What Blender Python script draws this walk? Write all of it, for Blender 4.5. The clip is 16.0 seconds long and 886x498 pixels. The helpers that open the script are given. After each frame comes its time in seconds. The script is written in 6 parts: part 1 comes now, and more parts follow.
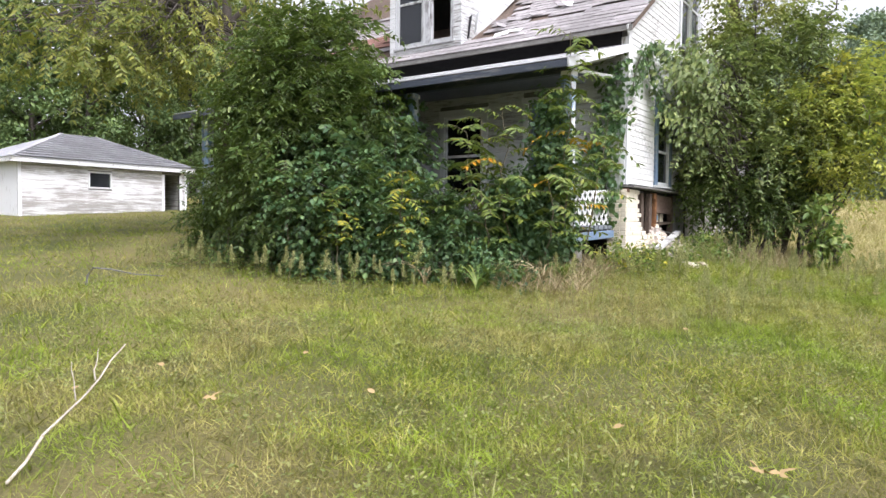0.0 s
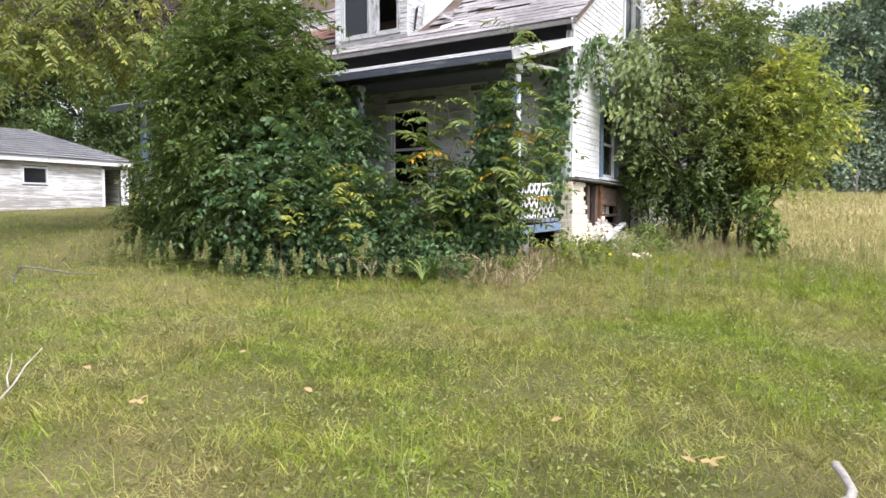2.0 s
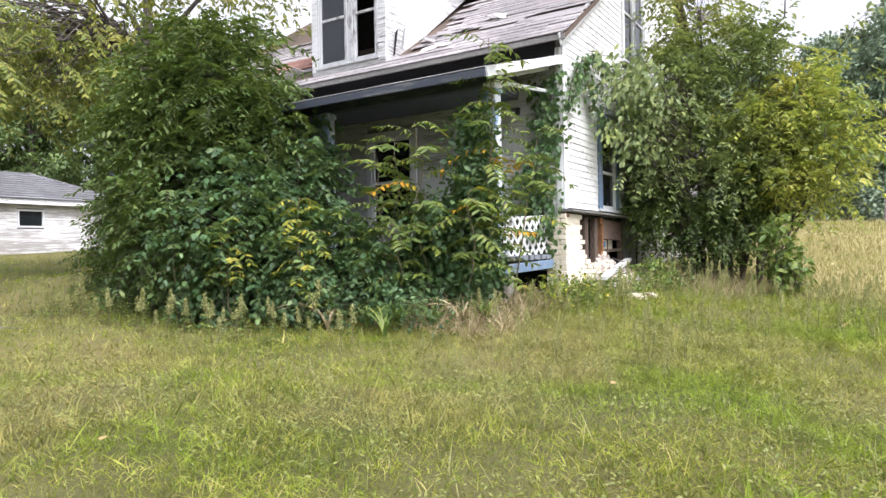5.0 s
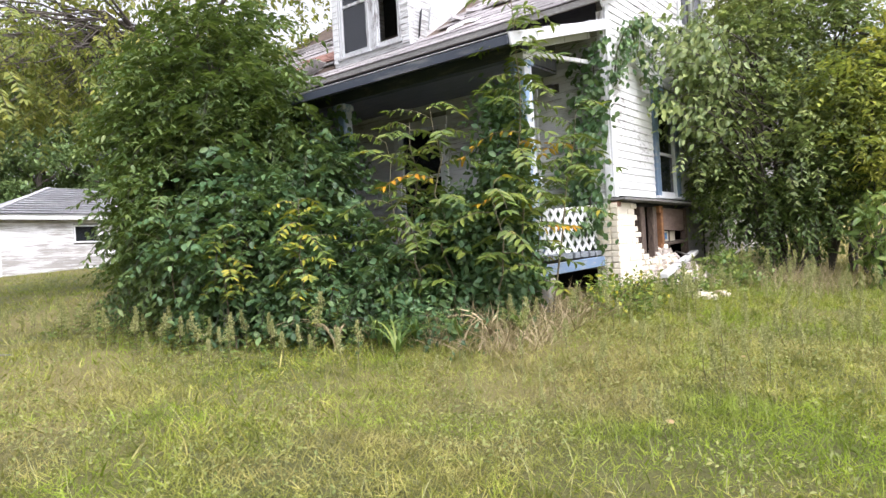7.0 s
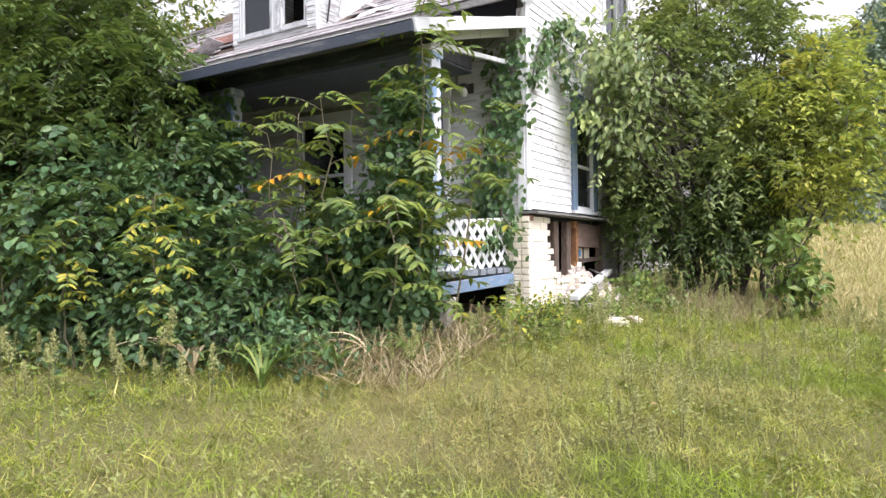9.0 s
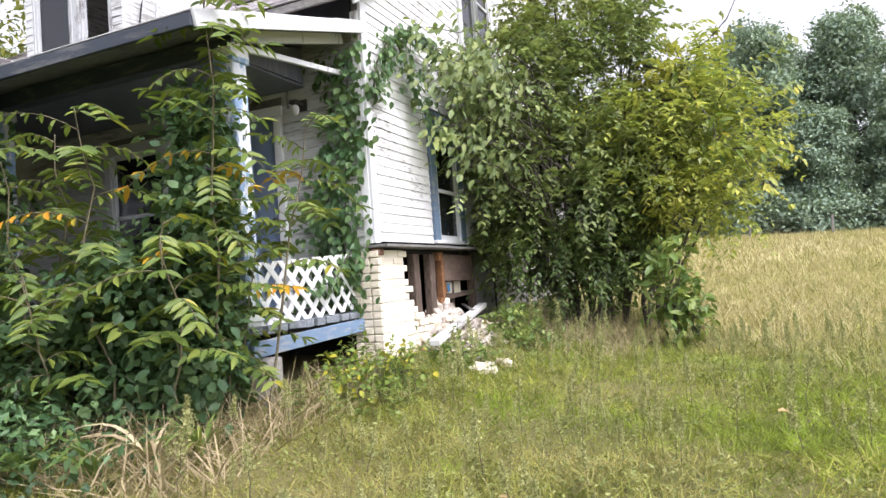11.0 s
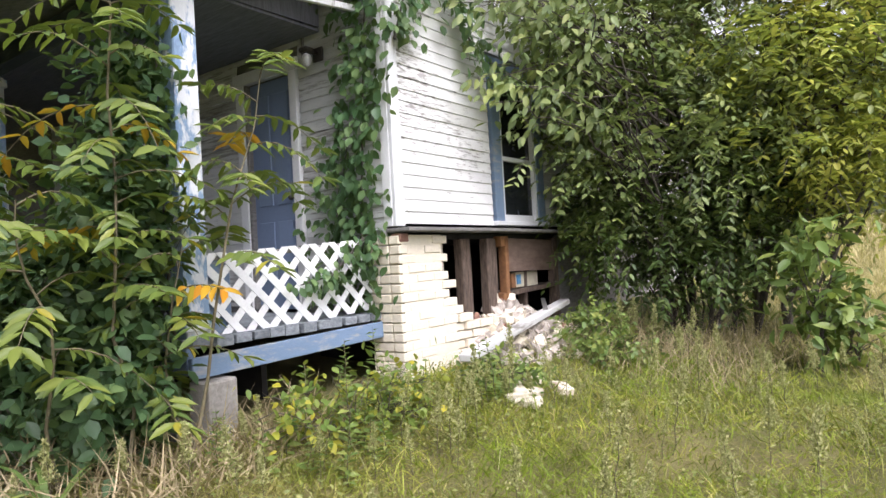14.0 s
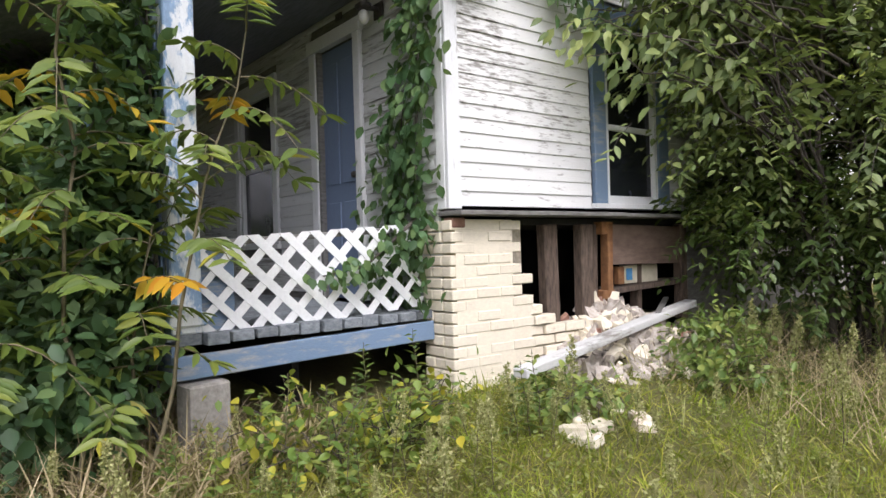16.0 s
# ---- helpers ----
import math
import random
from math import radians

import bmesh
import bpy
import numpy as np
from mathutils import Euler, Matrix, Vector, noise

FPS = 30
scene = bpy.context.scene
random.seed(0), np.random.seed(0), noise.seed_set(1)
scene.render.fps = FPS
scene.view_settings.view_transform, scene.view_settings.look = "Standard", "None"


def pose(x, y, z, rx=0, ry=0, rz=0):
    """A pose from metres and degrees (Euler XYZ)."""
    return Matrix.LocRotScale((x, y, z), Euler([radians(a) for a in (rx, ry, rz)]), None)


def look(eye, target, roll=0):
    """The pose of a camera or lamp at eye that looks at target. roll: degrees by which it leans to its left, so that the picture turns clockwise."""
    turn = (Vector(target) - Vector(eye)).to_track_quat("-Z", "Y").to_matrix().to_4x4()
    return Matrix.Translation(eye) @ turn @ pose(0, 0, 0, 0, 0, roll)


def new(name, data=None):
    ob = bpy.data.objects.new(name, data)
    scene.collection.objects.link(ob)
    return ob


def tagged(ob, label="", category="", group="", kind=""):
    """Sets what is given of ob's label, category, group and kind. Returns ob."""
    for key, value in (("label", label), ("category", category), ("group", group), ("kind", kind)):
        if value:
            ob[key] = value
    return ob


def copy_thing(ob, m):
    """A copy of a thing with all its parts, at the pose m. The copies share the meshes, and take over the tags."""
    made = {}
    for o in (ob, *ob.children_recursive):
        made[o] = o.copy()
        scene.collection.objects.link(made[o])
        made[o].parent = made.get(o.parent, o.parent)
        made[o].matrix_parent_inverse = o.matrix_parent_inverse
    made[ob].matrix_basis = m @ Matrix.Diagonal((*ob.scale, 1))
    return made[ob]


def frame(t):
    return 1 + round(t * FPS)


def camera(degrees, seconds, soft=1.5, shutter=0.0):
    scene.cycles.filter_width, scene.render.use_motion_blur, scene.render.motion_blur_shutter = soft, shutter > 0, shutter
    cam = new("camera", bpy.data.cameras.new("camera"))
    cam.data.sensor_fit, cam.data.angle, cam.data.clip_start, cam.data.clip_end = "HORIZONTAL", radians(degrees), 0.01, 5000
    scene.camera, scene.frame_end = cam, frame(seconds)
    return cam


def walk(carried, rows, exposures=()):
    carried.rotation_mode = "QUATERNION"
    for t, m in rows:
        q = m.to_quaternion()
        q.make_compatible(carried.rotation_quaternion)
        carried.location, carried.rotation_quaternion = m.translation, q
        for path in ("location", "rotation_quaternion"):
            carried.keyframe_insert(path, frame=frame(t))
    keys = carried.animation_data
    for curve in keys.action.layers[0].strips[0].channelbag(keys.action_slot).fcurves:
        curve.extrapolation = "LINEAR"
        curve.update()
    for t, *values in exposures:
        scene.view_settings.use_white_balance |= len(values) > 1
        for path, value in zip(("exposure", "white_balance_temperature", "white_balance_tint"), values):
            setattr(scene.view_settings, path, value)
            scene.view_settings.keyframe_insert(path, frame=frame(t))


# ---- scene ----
cam = camera(67.6, 16.0)
SKY, SUN = 0.19, 1.2
METRES, EYE, TILT, LEAN, TURN = 8.0, 1.5, 0.0, 0.0, 34.9
ROWS = [
    (0.0, 0.0, 0.0, 0.0, 0.02, -2.48, -0.47),
    (0.5, 0.0035, 0.0012, -0.0003, -1.18, -2.4, -0.43),
    (1.0, 0.0061, 0.0013, -0.0001, -2.77, -2.52, -0.45),
    (1.5, 0.0107, 0.0021, -0.0004, -3.49, -2.75, -1.69),
    (2.0, 0.0129, 0.0083, -0.0, -3.96, -3.02, 0.01),
    (2.5, 0.0176, 0.0275, 0.0014, -7.11, -3.47, 1.91),
    (3.0, 0.0235, 0.0458, 0.0024, -9.93, -2.21, 3.43),
    (3.5, 0.0358, 0.0662, -0.0, -9.37, -2.83, 4.02),
    (4.0, 0.0653, 0.087, 0.003, -5.4, -2.23, 1.25),
    (4.5, 0.0825, 0.109, 0.0018, -4.6, -1.67, 1.94),
    (5.0, 0.0994, 0.1428, 0.0037, -2.13, 0.1, 1.0),
    (7.5, 0.1659, 0.3032, 0.0068, 4.73, 0.13, 2.54),
    (8.0, 0.1774, 0.3188, 0.012, 5.97, 0.19, -0.27),
    (8.5, 0.1801, 0.3453, 0.011, 3.46, -0.57, 0.89),
    (9.0, 0.19, 0.3837, 0.0188, -3.18, 0.06, 0.67),
    (11.5, 0.301, 0.5444, 0.0268, -11.63, 2.5, 4.38),
    (12.0, 0.331, 0.5621, 0.0253, -9.63, 2.77, 3.23),
    (12.5, 0.3541, 0.5955, 0.0271, -6.04, 2.78, 3.77),
    (13.0, 0.3681, 0.6373, 0.0348, -5.46, 2.51, 4.48),
    (13.5, 0.4015, 0.6659, 0.0312, -1.95, 2.06, 3.23),
    (14.0, 0.4249, 0.6964, 0.0384, 1.46, 1.08, 3.26),
    (14.5, 0.4457, 0.73, 0.0369, 3.5, 0.55, 2.95),
    (15.0, 0.4673, 0.7597, 0.041, 4.99, 0.92, 3.59),
    (15.5, 0.4992, 0.7927, 0.041, 16.81, 0.35, 1.15),
    (16.0, 0.5168, 0.8192, 0.0432, 17.06, -0.06, 1.71),
]
walk(cam, [(t, pose(0, 0, EYE, TILT, LEAN, TURN) @ pose(METRES * x, METRES * y, METRES * z, 90 + pitch, roll, yaw)) for t, x, y, z, yaw, pitch, roll in ROWS], [(0, 0.84, 6050, 18), (5, 0.95, 6050, 18), (9, 1.05, 6050, 20), (12, 1.01, 6050, 20), (14, 0.84, 6100, 21), (15, 0.60, 6150, 21), (16, 0.47, 6150, 19)])

# ---- world, sun ----
world = bpy.data.worlds.new("overcast_sky")
scene.world = world
world.use_nodes = True
wn, wl = world.node_tree.nodes, world.node_tree.links
sky = wn.new("ShaderNodeTexSky")
sky.sky_type = 'NISHITA'
sky.sun_disc = False
sky.sun_elevation = radians(52)
sky.sun_rotation = radians(115)
sky.air_density, sky.dust_density, sky.ozone_density = 1.0, 5.0, 1.0
hsv = wn.new("ShaderNodeHueSaturation")
hsv.inputs["Saturation"].default_value = 0.08
wl.new(sky.outputs[0], hsv.inputs["Color"])
wl.new(hsv.outputs[0], wn["Background"].inputs["Color"])
wn["Background"].inputs["Strength"].default_value = SKY
sun_data = bpy.data.lights.new("sun", 'SUN')
sun_data.energy, sun_data.angle, sun_data.color = SUN, radians(25), (1.0, 0.96, 0.88)
sun = new("sun", sun_data)
sun.matrix_basis = look((0, 0, 30), (-0.9 * 20, 0.42 * 20, 30 - 1.28 * 20))


# ---- materials ----
def nodes_of(name):
    m = bpy.data.materials.new(name)
    m.use_nodes = True
    return m, m.node_tree.nodes, m.node_tree.links, m.node_tree.nodes["Principled BSDF"]


def ramp_of(n, stops):
    r = n.new("ShaderNodeValToRGB")
    e = r.color_ramp.elements
    while len(e) < len(stops):
        e.new(0.5)
    for i, (p, c) in enumerate(stops):
        e[i].position = p
        e[i].color = (*c, 1)
    return r


def noise_of(n, l, scale, detail=6, stretch=(1, 1, 1), rough=0.6, src="Object"):
    tc, mp, no = n.new("ShaderNodeTexCoord"), n.new("ShaderNodeMapping"), n.new("ShaderNodeTexNoise")
    mp.inputs["Scale"].default_value = stretch
    if src == "World":
        geo = n.new("ShaderNodeNewGeometry")
        l.new(geo.outputs["Position"], mp.inputs["Vector"])
    else:
        l.new(tc.outputs[src], mp.inputs["Vector"])
    l.new(mp.outputs[0], no.inputs["Vector"])
    no.inputs["Scale"].default_value, no.inputs["Detail"].default_value, no.inputs["Roughness"].default_value = scale, detail, rough
    return no


def mixer(n, l, fac, a, b, mode='MIX'):
    m = n.new("ShaderNodeMix")
    m.data_type, m.blend_type = 'RGBA', mode
    for sock, v in ((m.inputs["Factor"], fac), (m.inputs["A"], a), (m.inputs["B"], b)):
        if isinstance(v, (int, float)):
            sock.default_value = v
        elif isinstance(v, tuple):
            sock.default_value = (*v, 1)
        else:
            l.new(v, sock)
    return m.outputs["Result"]


def bumped(n, l, bsdf, height, strength=0.4, dist=0.01):
    b = n.new("ShaderNodeBump")
    b.inputs["Strength"].default_value, b.inputs["Distance"].default_value = strength, dist
    l.new(height, b.inputs["Height"])
    l.new(b.outputs[0], bsdf.inputs["Normal"])


def peeling(name, paint, under, amount=0.45, stretch=(6, 1, 8), scale=2.2, rough=0.65, vary=0.12, soft=0.06):
    """Old paint that flakes off along the grain and shows what is under it."""
    m, n, l, b = nodes_of(name)
    a = noise_of(n, l, scale, 10, stretch, 0.68, "World")
    big = noise_of(n, l, 0.9, 4, (1, 1, 1), 0.5, "World")
    add = n.new("ShaderNodeMath")
    add.operation = 'MULTIPLY_ADD'
    l.new(big.outputs[0], add.inputs[0])
    add.inputs[1].default_value = 0.5
    l.new(a.outputs[0], add.inputs[2])
    r = ramp_of(n, [(amount + 0.25 - soft, (0, 0, 0)), (amount + 0.25 + soft, (1, 1, 1))])
    l.new(add.outputs[0], r.inputs[0])
    info = n.new("ShaderNodeObjectInfo")
    fine = noise_of(n, l, 28, 6, stretch, 0.7, "World")
    dirty = mixer(n, l, fine.outputs[0], tuple(c * 0.72 for c in paint), tuple(min(1, c * 1.12) for c in paint))
    wood = mixer(n, l, fine.outputs[0], tuple(c * 0.45 for c in under), tuple(c * 1.4 for c in under))
    col = mixer(n, l, r.outputs[0], wood, dirty)
    rr = ramp_of(n, [(0, (1 - vary,) * 3), (1, (1, 1, 1))])
    l.new(info.outputs["Random"], rr.inputs[0])
    l.new(mixer(n, l, 1.0, col, rr.outputs[0], 'MULTIPLY'), b.inputs["Base Color"])
    b.inputs["Roughness"].default_value = rough
    bumped(n, l, b, add.outputs[0], 0.5, 0.006)
    return m


def rough_mat(name, c1, c2, scale=12, rough=0.85, stretch=(1, 1, 1), bump=0.5, vary=0.25, dist=0.01):
    m, n, l, b = nodes_of(name)
    a = noise_of(n, l, scale, 8, stretch, 0.65, "World")
    big = noise_of(n, l, scale * 0.12, 3, (1, 1, 1), 0.5, "World")
    r = ramp_of(n, [(0.3, c1), (0.7, c2)])
    l.new(a.outputs[0], r.inputs[0])
    info = n.new("ShaderNodeObjectInfo")
    rr = ramp_of(n, [(0, (1 - vary,) * 3), (1, (1, 1, 1))])
    l.new(info.outputs["Random"], rr.inputs[0])
    col = mixer(n, l, 1.0, r.outputs[0], rr.outputs[0], 'MULTIPLY')
    rb = ramp_of(n, [(0.3, (0.7, 0.7, 0.7)), (0.7, (1, 1, 1))])
    l.new(big.outputs[0], rb.inputs[0])
    l.new(mixer(n, l, 1.0, col, rb.outputs[0], 'MULTIPLY'), b.inputs["Base Color"])
    b.inputs["Roughness"].default_value = rough
    bumped(n, l, b, a.outputs[0], bump, dist)
    return m


def leaf_mat(name, stops, gloss=0.45, through_light=0.34, patch=None, gain=1.0, mottle=None, single=False, second=None):
    """Leaves: each one its own shade; patch mixes in a second colour by large areas."""
    m, n, l, b = nodes_of(name)
    geo = n.new("ShaderNodeNewGeometry")
    r = ramp_of(n, [(p, tuple(min(0.8, v * gain) for v in c)) for p, c in stops])
    info = n.new("ShaderNodeObjectInfo")
    l.new(info.outputs["Random"] if single else geo.outputs["Random Per Island"], r.inputs[0])
    col = r.outputs[0]
    if patch:
        colour, size, lo, hi = patch
        no = noise_of(n, l, size, 4, (1, 1, 1), 0.55, "World")
        pr = ramp_of(n, [(lo, (0, 0, 0)), (hi, (1, 1, 1))])
        l.new(no.outputs[0], pr.inputs[0])
        col = mixer(n, l, pr.outputs[0], col, mixer(n, l, 0.75, col, colour))
    if second:
        colour, size, lo, hi = second
        no = noise_of(n, l, size, 5, (1, 1.4, 1), 0.6, "World")
        pr = ramp_of(n, [(lo, (0, 0, 0)), (hi, (1, 1, 1))])
        l.new(no.outputs[0], pr.inputs[0])
        col = mixer(n, l, pr.outputs[0], col, mixer(n, l, 0.7, col, colour))
    if mottle:
        size, lo, hi = mottle
        mo = noise_of(n, l, size, 5, (1, 1, 1), 0.65, "World")
        mr = ramp_of(n, [(0.34, (lo, lo, lo * 0.9)), (0.66, (hi, hi, hi))])
        l.new(mo.outputs[0], mr.inputs[0])
        col = mixer(n, l, 1.0, col, mr.outputs[0], 'MULTIPLY')
    l.new(col, b.inputs["Base Color"])
    b.inputs["Roughness"].default_value = gloss
    b.inputs["Specular IOR Level"].default_value = 0.35
    t = n.new("ShaderNodeBsdfTranslucent")
    l.new(mixer(n, l, 0.5, col, (0.22, 0.3, 0.03)), t.inputs["Color"])
    mix = n.new("ShaderNodeMixShader")
    mix.inputs[0].default_value = through_light
    l.new(b.outputs[0], mix.inputs[1])
    l.new(t.outputs[0], mix.inputs[2])
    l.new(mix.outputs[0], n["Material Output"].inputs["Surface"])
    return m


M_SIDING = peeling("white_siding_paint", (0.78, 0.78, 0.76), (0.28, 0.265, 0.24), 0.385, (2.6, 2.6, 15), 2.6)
# Duller siding paint: porch shade put into the colour, also the greyed dormer.
M_SIDING_OLD_SHADE = peeling("old_siding_paint_with_shade", (0.62, 0.63, 0.62), (0.27, 0.26, 0.24), 0.42, (1.2, 1.2, 16), 2.6)
M_GARAGE = peeling("garage_siding_paint", (0.78, 0.78, 0.77), (0.40, 0.38, 0.35), 0.50, (0.5, 0.5, 9), 2.0)
M_TRIM = peeling("white_trim_paint", (0.78, 0.79, 0.79), (0.33, 0.31, 0.28), 0.33, (6, 6, 1.2), 2.5)
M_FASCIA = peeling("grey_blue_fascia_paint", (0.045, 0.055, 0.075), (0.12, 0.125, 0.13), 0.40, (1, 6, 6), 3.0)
M_OLDTRIM = peeling("greyed_window_paint", (0.50, 0.51, 0.51), (0.20, 0.19, 0.18), 0.42, (5, 5, 1.2), 3.0)
M_BLUE = peeling("blue_trim_paint", (0.16, 0.235, 0.34), (0.30, 0.32, 0.33), 0.42, (2, 2, 9), 3.0)
M_POST = peeling("blue_white_post_paint", (0.72, 0.75, 0.76), (0.24, 0.36, 0.52), 0.49, (3, 3, 1.3), 3.2, soft=0.03)
M_DOOR = peeling("blue_door_paint", (0.18, 0.24, 0.36), (0.24, 0.25, 0.27), 0.3, (5, 5, 1), 2)
M_DECK = rough_mat("weathered_deck_boards", (0.13, 0.15, 0.17), (0.33, 0.36, 0.38), 14, 0.9, (2, 2, 3))
M_LATTICE = peeling("white_lattice_paint", (0.82, 0.83, 0.82), (0.45, 0.45, 0.42), 0.28, (2, 2, 2), 3)
M_BRICK = peeling("cream_painted_brick", (0.74, 0.67, 0.53), (0.52, 0.42, 0.32), 0.37, (1, 1, 2.0), 5, 0.85, 0.08)
M_MORTAR = rough_mat("old_mortar", (0.40, 0.35, 0.27), (0.66, 0.59, 0.47), 40, 0.95)
M_REDBRICK = rough_mat("broken_red_brick", (0.26, 0.12, 0.08), (0.46, 0.27, 0.20), 25, 0.95)
M_RUBBLE = rough_mat("broken_plaster_and_mortar", (0.34, 0.29, 0.24), (0.66, 0.60, 0.53), 22, 0.95)
M_ROT = rough_mat("rotten_framing_wood", (0.05, 0.035, 0.028), (0.21, 0.15, 0.11), 10, 0.95, (5, 5, 1))
M_PLY = rough_mat("old_brown_board", (0.16, 0.105, 0.08), (0.30, 0.21, 0.16), 6, 0.9, (1, 1, 3))
M_RUST = rough_mat("rust_stained_wood", (0.17, 0.075, 0.03), (0.36, 0.17, 0.065), 14, 0.9)
# Near black stands in for the shade of unlit rooms and hollows.
M_DARK_SHADE = rough_mat("near_black_interior_shade", (0.015, 0.014, 0.014), (0.04, 0.037, 0.035), 6, 0.95)
M_CEIL = rough_mat("faded_blue_grey_ceiling_boards", (0.13, 0.135, 0.17), (0.26, 0.265, 0.31), 6, 0.85, (1, 12, 1))
# Near black for tar paper and for the shade under the eave.
M_TAR_SHADE = rough_mat("black_tar_paper_and_shade", (0.010, 0.010, 0.014), (0.030, 0.028, 0.034), 8, 0.8, (1, 1, 5))
M_ROOF = rough_mat("weathered_roof_shingles", (0.20, 0.18, 0.18), (0.55, 0.52, 0.51), 7, 0.9, (1.2, 4, 4), 0.7, 0.35)
M_ROOF_RED = rough_mat("bare_reddish_roof_patch", (0.26, 0.12, 0.09), (0.42, 0.24, 0.19), 9, 0.9, (1, 4, 4))
M_PORCHROOF = rough_mat("bleached_roll_roofing", (0.38, 0.38, 0.39), (0.68, 0.68, 0.68), 7, 0.85, (1, 3, 3))
M_GROOF = rough_mat("grey_asphalt_shingles", (0.32, 0.32, 0.33), (0.54, 0.54, 0.55), 9, 0.9, (1, 1, 6))
M_CONCRETE = rough_mat("old_concrete_block", (0.28, 0.26, 0.23), (0.50, 0.47, 0.42), 30, 0.95)
M_GREY = rough_mat("weathered_grey_board", (0.14, 0.135, 0.125), (0.30, 0.29, 0.27), 12, 0.95, (1, 1, 4))
M_BOARD = peeling("fallen_board_paint", (0.62, 0.62, 0.60), (0.28, 0.26, 0.23), 0.42, (3, 1, 6), 3)
M_BARK = rough_mat("grey_brown_bark", (0.05, 0.042, 0.034), (0.17, 0.145, 0.12), 22, 0.95, (3, 3, 0.8), 0.9)
M_STEM = rough_mat("green_brown_stem", (0.10, 0.09, 0.05), (0.22, 0.18, 0.10), 30, 0.8)
M_STICK = rough_mat("bleached_dry_stick", (0.34, 0.29, 0.22), (0.62, 0.56, 0.46), 30, 0.9)
M_CURTAIN = rough_mat("faded_window_blind", (0.22, 0.22, 0.20), (0.42, 0.41, 0.38), 5, 0.9, (1, 1, 6))
M_METAL = rough_mat("dark_rusty_metal", (0.03, 0.028, 0.026), (0.10, 0.085, 0.075), 30, 0.6)
M_BULB = rough_mat("dusty_white_lamp_glass", (0.55, 0.55, 0.53), (0.75, 0.75, 0.73), 20, 0.3)
M_PAPER = rough_mat("cream_box_card", (0.52, 0.47, 0.34), (0.70, 0.64, 0.48), 12, 0.9)
M_BLUEBOX = rough_mat("blue_label", (0.05, 0.2, 0.42), (0.1, 0.3, 0.52), 12, 0.6)
M_FENCE = rough_mat("grey_fence_post", (0.16, 0.14, 0.12), (0.34, 0.31, 0.28), 12, 0.95)

M_GLASS, gn, gl, gb = nodes_of("dusty_dark_window_glass")
gb.inputs["Base Color"].default_value = (0.03, 0.035, 0.04, 1)
gb.inputs["Roughness"].default_value = 0.08
gb.inputs["Transmission Weight"].default_value = 0.5
gn_noise = noise_of(gn, gl, 3, 5, (1, 1, 1), 0.6, "World")
gr = ramp_of(gn, [(0.35, (0.04, 0.04, 0.04)), (0.7, (0.30, 0.30, 0.30))])
gl.new(gn_noise.outputs[0], gr.inputs[0])
gl.new(gr.outputs[0], gb.inputs["Roughness"])

DK, MD, LT = (0.022, 0.050, 0.014), (0.050, 0.096, 0.024), (0.105, 0.165, 0.038)
YL = (0.26, 0.27, 0.035)
L_SHRUB = leaf_mat("dark_shrub_leaves", [(0, (0.028, 0.052, 0.014)), (0.5, (0.052, 0.086, 0.022)), (0.9, (0.095, 0.135, 0.040)), (1, (0.15, 0.185, 0.06))], gain=1.4, mottle=(1.3, 0.55, 1.35))
L_VINE = leaf_mat("vine_leaves", [(0, (0.026, 0.058, 0.024)), (0.6, (0.050, 0.095, 0.040)), (1, (0.105, 0.160, 0.062))], gain=1.6, mottle=(1.6, 0.55, 1.3))
L_SUMAC = leaf_mat("pinnate_sapling_leaves", [(0, (0.075, 0.125, 0.026)), (0.55, (0.13, 0.185, 0.036)), (0.97, (0.21, 0.25, 0.045)), (1, (0.46, 0.36, 0.03))], gain=0.95, single=True)
L_SUMAC_ORANGE = leaf_mat("orange_turned_leaflets", [(0, (0.42, 0.34, 0.03)), (0.5, (0.58, 0.33, 0.025)), (1, (0.60, 0.26, 0.02))], single=True)
L_SIDE_YELLOW = leaf_mat("yellow_green_side_leaves", [(0, (0.17, 0.21, 0.05)), (0.5, (0.26, 0.30, 0.065)), (1, (0.40, 0.40, 0.08))], patch=((0.46, 0.41, 0.06), 0.7, 0.5, 0.66), gain=1.5, through_light=0.48, mottle=(1.1, 0.7, 1.2))
L_SUMAC_DARK = leaf_mat("dark_pinnate_leaves", [(0, (0.040, 0.075, 0.022)), (0.6, (0.075, 0.12, 0.032)), (1, (0.13, 0.18, 0.045))], gain=1.3, single=True)
L_SUMAC_YELLOW = leaf_mat("yellowing_pinnate_leaves", [(0, (0.10, 0.16, 0.03)), (0.6, (0.19, 0.23, 0.035)), (1, (0.42, 0.36, 0.035))], single=True)
L_PALE = leaf_mat("pale_weed_leaves", [(0, (0.15, 0.19, 0.055)), (0.6, (0.24, 0.27, 0.08)), (1, (0.36, 0.36, 0.13))])
L_YELLOW = leaf_mat("yellowing_sapling_leaves", [(0, (0.09, 0.15, 0.03)), (0.6, (0.17, 0.22, 0.035)), (1, (0.40, 0.35, 0.035))], gain=1.2)
# Tones greyed and lightened: some haze is put into the leaf colour.
L_TREE = leaf_mat("side_tree_leaves", [(0, (0.080, 0.115, 0.046)), (0.5, (0.130, 0.170, 0.066)), (1, (0.22, 0.25, 0.09))], patch=((0.34, 0.33, 0.06), 0.55, 0.52, 0.70), gain=1.5, mottle=(1.1, 0.7, 1.25), through_light=0.42)
L_LOCUST = leaf_mat("yellow_green_tree_leaves", [(0, (0.085, 0.115, 0.026)), (0.5, (0.14, 0.165, 0.034)), (1, (0.22, 0.215, 0.042))], patch=((0.26, 0.22, 0.04), 0.5, 0.5, 0.7), gain=1.4)
